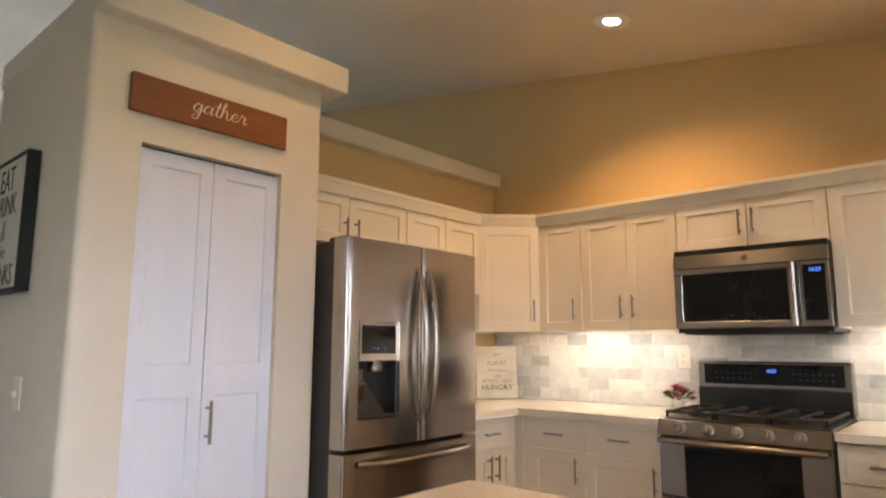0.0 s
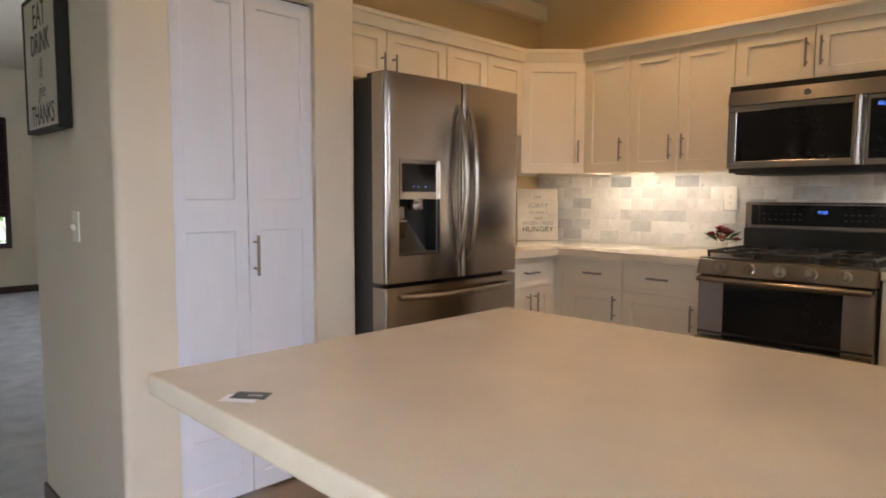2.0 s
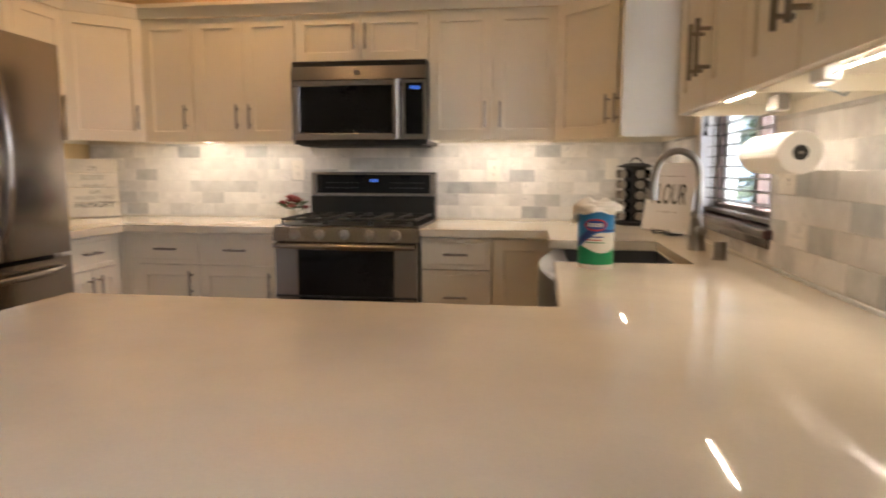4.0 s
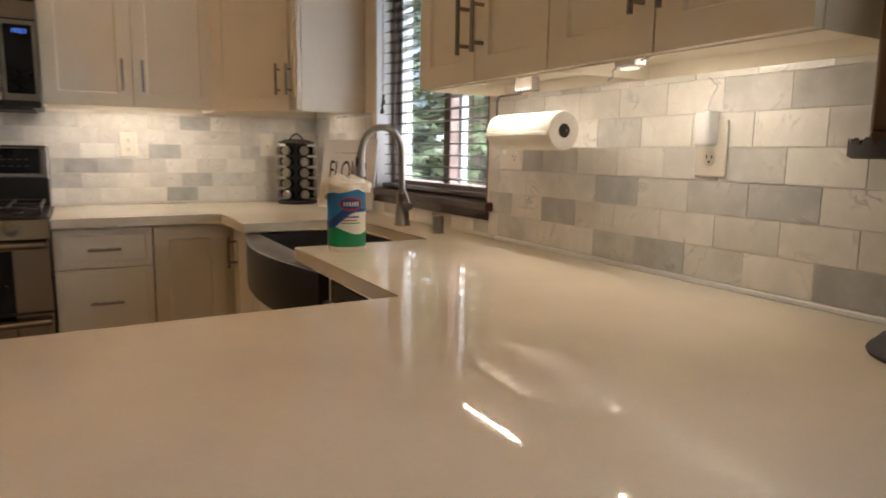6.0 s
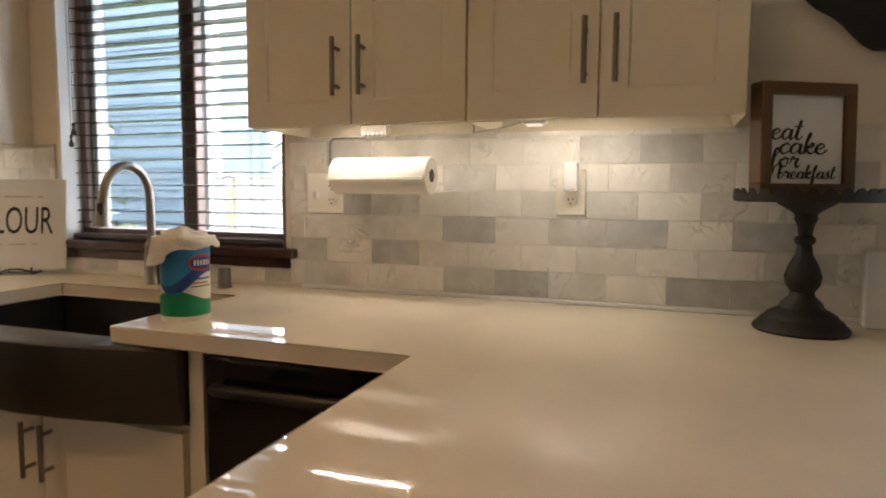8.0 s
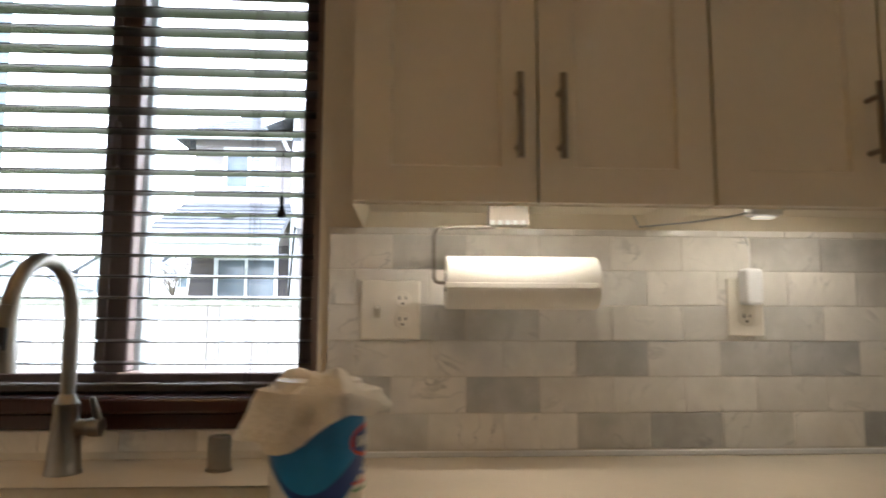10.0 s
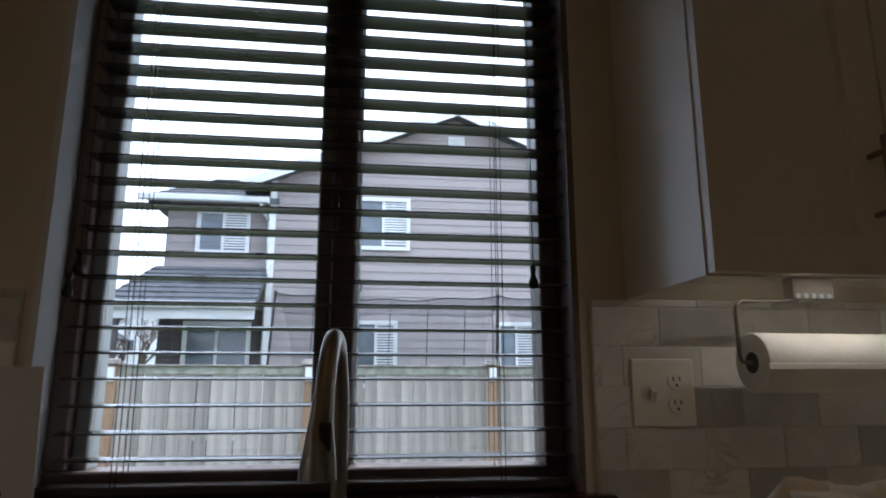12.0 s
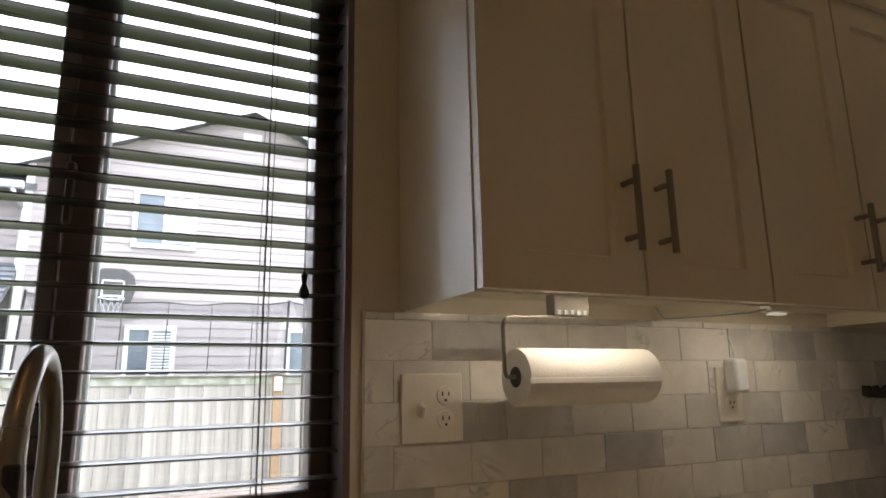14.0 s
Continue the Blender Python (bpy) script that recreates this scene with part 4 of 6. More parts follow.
def stove():
    th = thing("gas_range", (-1.665, -0.35, 0), "stainless steel range with black oven door and five knobs", "range")
    X0, X1, Y = -2.046, -1.288, -0.625
    part("body", box(X0, X1, Y, -0.02, 0.02, 0.90, 0.003), BLACK, th)
    part("cooktop", box(X0, X1, Y - 0.015, -0.06, 0.90, 0.925, 0.005, 2), BLACK, th, "black enamel cooktop")
    # backguard
    bg = part("backguard", box(X0, X1, -0.075, -0.005, 0.925, 1.195, 0.008, 2), STEELH, th)
    part("display_glass", box(X0 + 0.035, X1 - 0.035, -0.079, -0.074, 1.07, 1.18, 0.002), BLACKG, bg, "black glass display")
    part("lower_guard", box(X0 + 0.004, X1 - 0.004, -0.10, -0.074, 0.926, 1.055, 0.006), BLACK, bg)
    text("clock", "10:23", 0.022, facing(-1.66, -0.0795, 1.137, 0) @ pose(0, 0, 0, 90), BLUELCD, bg, label="blue clock digits")
    bm = bmesh.new()
    for i in range(7):
        for j in range(2):
            box(-1.95 + i * 0.03, -1.937 + i * 0.03, -0.0797, -0.0789, 1.10 + j * 0.03, 1.104 + j * 0.03, into=bm)
            box(-1.56 + i * 0.03, -1.547 + i * 0.03, -0.0797, -0.0789, 1.10 + j * 0.03, 1.104 + j * 0.03, into=bm)
    part("key_marks", bm, GREYSIDE, bg, "small grey key marks")
    # grates
    for i in range(3):
        gx0, gx1 = X0 + 0.02 + i * 0.241, X0 + 0.255 + i * 0.241
        bm = bmesh.new()
        for y in (Y + 0.02, Y + 0.27, -0.11):
            box(gx0, gx1, y - 0.006, y + 0.006, 0.945, 0.957, 0.002, into=bm)
        for x in (gx0 + 0.006, (gx0 + gx1) / 2, gx1 - 0.006):
            box(x - 0.006, x + 0.006, Y + 0.02, -0.11, 0.944, 0.958, 0.002, into=bm)
        for x in (gx0 + 0.006, gx1 - 0.006):
            for y in (Y + 0.025, -0.115):
                box(x - 0.006, x + 0.006, y - 0.006, y + 0.006, 0.925, 0.945, into=bm)
        part("grate", bm, IRON, th, "black cast iron grate")
    for bx, by, r in ((X0 + 0.14, Y + 0.15, 0.04), (X0 + 0.14, -0.21, 0.035), (-1.667, -0.34, 0.045), (X1 - 0.14, Y + 0.15, 0.04), (X1 - 0.14, -0.21, 0.035)):
        part("burner", lathe([(r + 0.012, 0), (r + 0.01, 0.006), (r, 0.008), (r, 0.015), (r - 0.01, 0.018)], (bx, by, 0.925), 20), IRON, th)
    # control strip, slightly raked
    bm = bmesh.new()
    pr = [(Y, 0.925), (Y - 0.03, 0.915), (Y - 0.055, 0.845), (Y, 0.845)]
    a = [bm.verts.new((X0, y, z)) for y, z in pr]
    b = [bm.verts.new((X1, y, z)) for y, z in pr]
    for i in range(4):
        bm.faces.new((a[i], a[(i + 1) % 4], b[(i + 1) % 4], b[i]))
    bm.faces.new(a[::-1])
    bm.faces.new(b)
    bmesh.ops.recalc_face_normals(bm, faces=bm.faces)
    strip = part("control_strip", bm, STEELH, th)
    for i in range(5):
        kx = X0 + 0.115 + i * 0.132
        mk = pose(kx, Y - 0.042, 0.88, 70, 0, 0)
        kn = part("knob", lathe([(0.027, -0.003), (0.027, 0.004), (0.021, 0.007), (0.019, 0.03), (0.017, 0.033)], (0, 0, 0), 22, mk), NICKEL, strip, "round steel knob", True)
        part("grip", box(-0.0045, 0.0045, -0.018, 0.018, 0.03, 0.042, 0.002, 1, mk), NICKEL, kn)
    # oven door
    zt, zb = 0.838, 0.20
    bm = bmesh.new()
    for x0, x1, z0, z1 in ((X0 + 0.003, X0 + 0.125, zb, zt), (X1 - 0.125, X1 - 0.003, zb, zt), (X0 + 0.125, X1 - 0.125, zt - 0.04, zt), (X0 + 0.125, X1 - 0.125, zb, zb + 0.33)):
        box(x0, x1, Y - 0.035, Y - 0.001, z0, z1, 0.003, into=bm)
    door = part("oven_door", bm, STEELH, th)
    part("window", box(X0 + 0.123, X1 - 0.123, Y - 0.032, Y - 0.002, zb + 0.328, zt - 0.038, 0.002), BLACKG, door, "black glass oven window")
    part("seam", box(X0 + 0.003, X1 - 0.003, Y - 0.0365, Y - 0.034, 0.552, 0.562), BLACK, door)
    for z in (0.822, 0.525):
        bm = bmesh.new()
        pts = [(X0 + 0.012 + (X1 - X0 - 0.024) * i / 10, Y - 0.07 - 0.012 * math.sin(math.pi * i / 10), z) for i in range(11)]
        tube(pts, 0.0135, 12, into=bm)
        for x in (X0 + 0.03, X1 - 0.03):
            box(x - 0.014, x + 0.014, Y - 0.07, Y - 0.03, z - 0.01, z + 0.01, 0.003, into=bm)
        part("handle", bm, STEELH, door, "long steel towel-bar handle", True)
    part("drawer", box(X0 + 0.003, X1 - 0.003, Y - 0.03, Y - 0.001, 0.05, 0.19, 0.004), STEELH, th)


stove()


def sink():
    th = thing("apron_sink", (-0.42, -1.4, 0.62), "dark gunmetal apron-front sink with a bowed front", "sink")
    y0, y1, zt = -1.88, -1.03, 0.872
    x_in = -0.585
    # bowl
    bm = bmesh.new()
    t = 0.012
    for b in ((x_in, SBX + 0.012, SB0 - 0.012, SB1 + 0.012, 0.698, 0.71), (x_in, SBX + 0.012, SB1, SB1 + 0.012, 0.71, zt), (x_in, SBX + 0.012, SB0 - 0.012, SB0, 0.71, zt), (SBX, SBX + 0.012, SB0, SB1, 0.71, zt)):
        box(*b, 0.002, into=bm)
    part("bowl", bm, GUN, th, "deep dark basin")
    part("drain", lathe([(0.045, 0), (0.045, 0.003), (0.03, 0.001), (0.012, 0.001)], (-0.4, -1.38, 0.71), 24), NICKEL, th, "", True)
    # bowed apron
    bm = bmesh.new()
    n = 24
    rows = []
    for i in range(n + 1):
        s = i / n
        y = y0 + (y1 - y0) * s
        bow = 0.062 * math.sin(math.pi * s)
        prof = [(x_in, 0.703), (-0.632 - bow + 0.006, 0.703), (-0.632 - bow, 0.711), (-0.632 - bow, 0.866), (-0.632 - bow + 0.008, zt), (x_in - 0.004, zt), (x_in, zt - 0.006)]
        rows.append([bm.verts.new((x, y, z)) for x, z in prof])
    for a, b in zip(rows, rows[1:]):
        for k in range(len(a)):
            j = (k + 1) % len(a)
            bm.faces.new((a[k], a[j], b[j], b[k]))
    bm.faces.new(rows[0][::-1])
    bm.faces.new(rows[-1])
    bmesh.ops.recalc_face_normals(bm, faces=bm.faces)
    part("apron", bm, GUN, th, "bowed brushed gunmetal front", True)


sink()


def dishwasher():
    th = thing("dishwasher", (-0.3, -2.2, 0), "black built-in dishwasher beside the sink", "dishwasher")
    part("tub", box(-0.58, -0.05, -2.535, -1.935, 0.02, 0.87), BLACK, th)
    part("door", box(-0.622, -0.581, -2.53, -1.94, 0.12, 0.868, 0.014, 3), BLACKG, th, "glossy black door")
    part("handle", bent(box(-0.012, 0.012, -0.26, 0.26, -0.013, 0.013, 0.01, 3), pose(-0.645, -2.235, 0.80)), BLACK, th, "", True)
    part("toe_panel", box(-0.56, -0.545, -2.53, -1.94, 0.0, 0.11), BLACK, th)


dishwasher()

# ---- pantry door ----
th = thing("bifold_door", (PX - 0.06, (DY0 + DY1) / 2, 0), "closed white two-leaf bifold pantry door", "door")
half = (DY1 - DY0) / 2
for k in range(2):
    bm = slab_door(half - 0.005, 1.985, 0.03, 0.05, 0.007, ((0.07, 0.178), (0.258, 1.066), (1.186, 1.93)))
    leaf = part("leaf", bent(bm, facing(PX - 0.055, DY0 + 0.003 + k * half, 0.018, WEST)), DOORW, th)
    if k == 1:
        part("handle", bent(pull(0.16, True, 0.0065, 0.035), facing(PX - 0.025, DY0 + half + 0.024, 0.985, WEST)), NICKEL, leaf, "satin nickel bar handle", True)
part("track", box(PX - 0.09, PX - 0.04, DY0 + 0.003, DY1 - 0.003, DZ - 0.008, DZ - 0.001), BLACK, th)

# ---- wall signs ----
sg = thing("wooden_sign", (PX + 0.012, -2.6, 2.12), "red-brown stained plank sign with chalk lettering", "sign")
part("plank", box(PX + 0.002, PX + 0.024, -2.935, -2.267, 2.12, 2.265, 0.003), RUST, sg)
script("gather", 0.235, 0.034, 0.0026, facing(PX + 0.0245, -2.585, 2.178, WEST) @ pose(0, 0, 0, 90), INKC, sg, "chalk script word")

sg = thing("hanging_sign", (-3.55, PY0 - 0.02, 1.5), "dark framed canvas sign with printed words", "sign")
SX0, SX1, SZ0, SZ1 = -3.90, -3.42, 1.475, 2.02
bm = bmesh.new()
for x0, x1, z0, z1 in ((SX0, SX1, SZ0, SZ0 + 0.016), (SX0, SX1, SZ1 - 0.016, SZ1), (SX0, SX0 + 0.016, SZ0 + 0.016, SZ1 - 0.016), (SX1 - 0.016, SX1, SZ0 + 0.016, SZ1 - 0.016)):
    box(x0, x1, PY0 - 0.05, PY0 - 0.003, z0, z1, 0.002, into=bm)
part("frame", bm, BLKMETAL, sg, "black box frame")
part("canvas", box(SX0 + 0.015, SX1 - 0.015, PY0 - 0.045, PY0 - 0.005, SZ0 + 0.015, SZ1 - 0.015), CARD, sg, "weathered off-white panel")
for word, z, size, sh in (("EAT", 1.885, 0.14, 0), ("DRINK", 1.785, 0.12, 0), ("&", 1.685, 0.12, 0.2), ("give", 1.61, 0.085, 0.35), ("THANKS", 1.505, 0.115, 0)):
    text("lettering", word, size, facing((SX0 + SX1) / 2, PY0 - 0.0455, z, 0) @ pose(0, 0, 0, 90), INK if sh == 0 else INKG, sg, shear=sh, squash=0.75)


# ---- switches and outlets ----
def outlet(name, m, w, toggles, sockets, label):
    th = thing(name, m.translation, label, "outlet" if sockets else "switch", "switch plates")
    part("plate", box(-w / 2, w / 2, -0.006, -0.0005, -0.059, 0.059, 0.003, 2, m), PLASTIC, th)
    for x in toggles:
        part("toggle", bent(box(-0.005, 0.005, -0.016, 0, -0.011, 0.011, 0.002), m @ pose(x, -0.007, 0, 25)), PLASTIC, th)
    for x in sockets:
        for z in (-0.0205, 0.0205):
            so = part("socket", lathe([(0.0165, 0), (0.0165, 0.0025), (0.0155, 0.003)], (0, 0, 0), 20, m @ pose(x, -0.0055, z, 90, 0, 0)), PLASTIC, th)
            bm = bmesh.new()
            for dx, dz, w2, h2 in ((-0.006, 0.003, 0.0012, 0.004), (0.006, 0.003, 0.0012, 0.0032), (0, -0.008, 0.0022, 0.0022)):
                box(x + dx - w2, x + dx + w2, -0.0093, -0.0086, z + dz - h2, z + dz + h2, m=None, into=bm)
            part("slots", bent(bm, m), SLOTM, so, "dark contact slots")
    return th


TF = -0.0085  # face of the tiles
outlet("wall_plate", facing(TF, -1.884, 1.2, EAST), 0.118, (-0.025,), (0.024,), "ivory double plate with a toggle and an outlet")
o4 = outlet("wall_plate", facing(TF, -2.608, 1.208, EAST), 0.076, (), (0.0,), "ivory outlet plate with a plugged-in adapter")
outlet("wall_plate", facing(-2.151, TF, 1.205, NORTH), 0.076, (), (0.0,), "ivory outlet plate on the tiles beside the range")
outlet("wall_plate", facing(-0.955, TF, 1.205, NORTH), 0.076, (), (0.0,), "ivory outlet plate on the tiles beside the range")
outlet("wall_plate", facing(-0.28, TF, 1.215, NORTH), 0.076, (0.0,), (), "ivory switch plate on the tiles")
outlet("wall_plate", facing(-3.44, PY0, 1.10, 0), 0.076, (0.0,), (), "ivory light switch plate")
ad = thing("power_adapter", (-0.03, -2.612, 1.215), "white plug-in power adapter with a thin cable", "adapter")
part("brick", box(-0.052, -0.017, -2.628, -2.592, 1.212, 1.285, 0.006, 2), VINYL, ad)
cable = [(-0.035, -2.61, 1.284), (-0.03, -2.612, 1.31), (-0.018, -2.617, 1.335), (-0.03, -2.605, 1.352)]
part("cable", tube(cable, 0.0018, 6), VINYL, ad)

# ---- paper towel under the cabinet ----
tw = thing("paper_towel_holder", (-0.13, -2.12, 1.252), "steel under-cabinet holder with a paper towel roll", "towel holder")
TX, TZ = -0.125, 1.249
part("roll", bent(lathe([(0.0175, 0.0), (0.047, 0.0), (0.0485, 0.002), (0.0485, 0.275), (0.047, 0.277), (0.0175, 0.277)], (0, 0, 0), 40), pose(TX, -1.987, TZ, 90)), PAPER, tw, "white quilted paper towel roll", True)
part("core", bent(lathe([(0.0172, -0.001), (0.0172, 0.278), (0.0165, 0.2785)], (0, 0, 0), 24), pose(TX, -1.987, TZ, 90)), SLOTM, tw)
part("loose_edge", box(TX - 0.0505, TX - 0.047, -2.257, -1.983, TZ - 0.012, TZ - 0.002, 0.0008), PAPER, tw)
arm = [(TX, -2.272, TZ), (TX, -1.975, TZ)]
arc = [(TX, -1.969, TZ + 0.002), (TX, -1.966, TZ + 0.01), (TX, -1.966, TZ + 0.083), (TX, -1.969, TZ + 0.094), (TX, -1.978, TZ + 0.101), (TX, -2.08, TZ + 0.103)]
part("arm", tube(arm + arc, 0.0035, 10), NICKEL, tw, smooth=True)
mount = part("mount", box(TX - 0.012, TX + 0.016, -2.14, -2.065, TZ + 0.105, TZ + 0.143, 0.003, 2), INKG, tw, "small ribbed grey mount")
for i in range(5):
    part("rib", box(TX - 0.015, TX - 0.0115, -2.132 + i * 0.014, -2.124 + i * 0.014, TZ + 0.106, TZ + 0.114, 0.001), DIMVINYL, mount)

# ---- lights under the cabinets ----
for sx, sy, ax, ay in STRIPS:
    st = thing("led_strip", (sx, sy, 1.394), "thin white LED strip under the wall cabinet, switched on (the one over the plank sign added)", "light strip", "cabinet light strips")
    part("tape", box(sx - max(ax, 0.012) / 2, sx + max(ax, 0.012) / 2, sy - max(ay, 0.012) / 2, sy + max(ay, 0.012) / 2, 1.3925, 1.3955), VINYL, st)
    n = max(3, int(max(ax, ay) / 0.0167))
    bm = bmesh.new()
    for i in range(n):
        s = (i + 0.5) / n - 0.5
        x, y = (sx + s * ax, sy) if ax > ay else (sx, sy + s * ay)
        box(x - 0.0025, x + 0.0025, y - 0.0025, y + 0.0025, 1.390, 1.3923, into=bm)
    part("diodes", bm, LEDDOT, st, "bright diodes")
dr = thing("light_driver", (-0.2, -2.548, 1.36), "small white light sensor box under the cabinet", "sensor")
part("case", box(-0.216, -0.184, -2.578, -2.518, 1.366, 1.395, 0.006, 2), VINYL, dr)
# a faint glow is added here so the white box looks bright
part("lens", box(-0.21, -0.19, -2.566, -2.53, 1.3615, 1.3645, 0.001), glow("sensor_glow", (1.0, 0.93, 0.8), 0.12), dr, "white lens with an added glow")
part("wire", tube([(-0.2, -2.518, 1.372), (-0.19, -2.49, 1.366), (-0.14, -2.44, 1.363), (-0.085, -2.365, 1.361), (-0.07, -2.36, 1.385)], 0.0017, 6), DIMVINYL, dr)
part("wire", tube([(-0.2, -2.578, 1.376), (-0.192, -2.60, 1.384), (-0.186, -2.62, 1.395)], 0.0017, 6), DIMVINYL, dr)


# ---- counter things ----
def faucet():
    th = thing("kitchen_faucet", (-0.11, -1.32, 0.914), "brushed nickel pull-down gooseneck faucet", "faucet")
    bx, by = -0.112, -1.322
    part("base", lathe([(0.031, 0), (0.031, 0.004), (0.029, 0.007), (0.0245, 0.06), (0.0205, 0.112), (0.0215, 0.114), (0.0215, 0.12), (0.0195, 0.122), (0.0155, 0.132), (0.013, 0.136)], (bx, by, 0.914), 24), NICKEL, th, "", True)
    pts = [(bx, by, 1.046), (bx, by, 1.18)]
    r = 0.078
    for i in range(1, 15):
        a = math.pi * i / 14 * 0.96
        pts.append((bx - r + r * math.cos(a), by + 0.018 * i / 14, 1.19 + r * math.sin(a) * 1.15))
    part("neck", tube(pts, 0.0128, 16), NICKEL, th, "", True)
    e = Vector(pts[-1])
    part("spray_head", tube([e, e + Vector((-0.004, 0.002, -0.03)), e + Vector((-0.010, 0.004, -0.09)), e + Vector((-0.011, 0.004, -0.102))], [0.0135, 0.0155, 0.0235, 0.024], 18), NICKEL, th, "", True)
    part("button", bent(box(-0.004, 0.004, -0.008, 0.008, -0.018, 0.018, 0.003, 2), Matrix.Translation(e + Vector((-0.021, -0.004, -0.05)))), BLACK, th, "black spray button")
    h = part("lever_hub", tube([(bx, by, 0.992), (bx, by - 0.04, 0.992), (bx, by - 0.042, 0.992), (bx, by - 0.062, 0.992)], [0.014, 0.014, 0.0165, 0.0165], 18), NICKEL, th, "", True)
    part("lever", tube([(bx, by - 0.056, 1.0), (bx - 0.004, by - 0.053, 1.02), (bx - 0.012, by - 0.049, 1.045)], [0.008, 0.0065, 0.0045], 12), NICKEL, h, "", True)
    ag = thing("air_gap", (-0.10, -1.585, 0.914), "short brushed nickel air gap cap", "air gap")
    part("cap", lathe([(0.023, 0), (0.023, 0.004), (0.02, 0.006), (0.02, 0.055), (0.018, 0.06), (0.006, 0.061)], (-0.10, -1.585, 0.914), 24), NICKEL, ag, "", True)


faucet()


def wipes():
    x, y, z = -0.525, -1.815, 0.914
    th = thing("wipes_canister", (x, y, z), "wipes canister with a blue, white and green wrap, wipe pulled up", "canister")
    r, K = 0.0535, 1.12
    blue = material("blue_label", (0.02, 0.24, 0.55), 0.35, vary=0.08, scale=14, grain=60, bump=0)
    navy = material("navy_label", (0.02, 0.06, 0.25), 0.35, vary=0.08, scale=14, grain=60, bump=0)
    green = material("green_label", (0.0, 0.26, 0.10), 0.35, vary=0.08, scale=14, grain=60, bump=0)
    red = material("red_label", (0.55, 0.03, 0.03), 0.35, vary=0.05, scale=14, grain=60, bump=0)
    part("body", lathe([(r - 0.002, 0), (r, 0.004), (r, 0.185), (r - 0.004, 0.192), (r - 0.004, 0.2)], (x, y, z), 36), PLASTIC, th, "", True)

    def band(name, low, high, mat, a0=-180, a1=180, rr=r + 0.0006, label=""):
        """A piece of the wrap; low and high give the heights at an angle."""
        bm = bmesh.new()
        n = 40
        rows = []
        for i in range(n + 1):
            a = a0 + (a1 - a0) * i / n
            ca, sa = math.cos(radians(a)), math.sin(radians(a))
            rows.append([bm.verts.new((x + rr * ca, y + rr * sa, z + h * 0.97)) for h in (low(a), high(a))])
        for p, q2 in zip(rows, rows[1:]):
            bm.faces.new((p[0], q2[0], q2[1], p[1]))
        part(name, bm, mat, th, label, True)
    wave = lambda a: 0.113 - 0.05 * max(0.0, math.cos(radians(a + 170))) ** 2
    band("green_wrap", lambda a: 0.014, lambda a: 0.062 + 0.012 * math.sin(radians(a * 2 + 60)), green, label="green lower wrap")
    band("blue_wrap", lambda a: wave(a), lambda a: 0.178, blue, label="blue upper wrap")
    band("navy_wave", lambda a: wave(a) + 0.003, lambda a: wave(a) + 0.02 + 0.012 * math.sin(radians(2 * a)), navy, rr=r + 0.0011)
    c = -97
    oval = lambda s, w: (lambda a: 0.137 + s * 0.019 * math.sqrt(max(0, 1 - ((a - c) / w) ** 2)))
    band("oval_badge", oval(-1, 36), oval(1, 36), red, c - 36, c + 36, r + 0.0016, "red oval badge")
    band("badge_center", lambda a: 0.137 - 0.72 * (0.137 - oval(-1, 36)(a)), lambda a: 0.137 + 0.72 * (oval(1, 36)(a) - 0.137), navy, c - 29, c + 29, r + 0.002)
    for k in range(6):
        band("badge_bar", lambda a: 0.131, lambda a: 0.143, PLASTIC, c - 23 + k * 8, c - 18 + k * 8, r + 0.0025)
    band("print_bar", lambda a: 0.098, lambda a: 0.102, navy, c - 30, c + 25, r + 0.0012)
    band("print_bar", lambda a: 0.089, lambda a: 0.092, red, c - 30, c + 18, r + 0.0012)
    band("print_bar", lambda a: 0.081, lambda a: 0.084, green, c - 30, c + 28, r + 0.0012)
    # pulled-up wipe, draped over the rim
    bm = bmesh.new()
    n, rings = 44, []
    for j in range(9):
        s = j / 8
        ring = []
        for i in range(n):
            a = 2 * math.pi * i / n
            fold = 0.007 * math.sin(a * 7 + 2 * s) + 0.007 * math.sin(a * 3 + 1) + 0.012 * noise.noise(Vector((math.cos(a) * 3, math.sin(a) * 3, s * 4)))
            if s < 0.5:
                rr, hh = 0.014 + 0.108 * s + fold * s, 0.176 - 0.006 * (2 * s) ** 2 + 0.01 * math.sin(a * 2 + 0.6) + 0.02 * min(1, 4 * s) * noise.noise(Vector((math.cos(a) * 1.6, math.sin(a) * 1.6, s * 3)))
            else:
                d = (s - 0.5) * 2
                rr = 0.068 + 0.004 * d + fold * (0.4 + 0.5 * d) + 0.028 * d * max(0, math.cos(a - 1.45)) ** 14
                hh = 0.170 - (0.019 + 0.036 * max(0, math.cos(a - 2.35)) ** 1.2 + 0.005 * math.sin(a * 5)) * d
            ring.append(bm.verts.new((x + rr * math.cos(a), y + rr * math.sin(a), z + hh * K)))
        rings.append(ring)
    bm.faces.new(rings[0])
    for p, q2 in zip(rings, rings[1:]):
        for i in range(n):
            bm.faces.new((p[i], q2[i], q2[(i + 1) % n], p[(i + 1) % n]))
    bmesh.ops.recalc_face_normals(bm, faces=bm.faces)
    part("wipe", bm, TISSUE, th, "crumpled white wipe", True)


wipes()


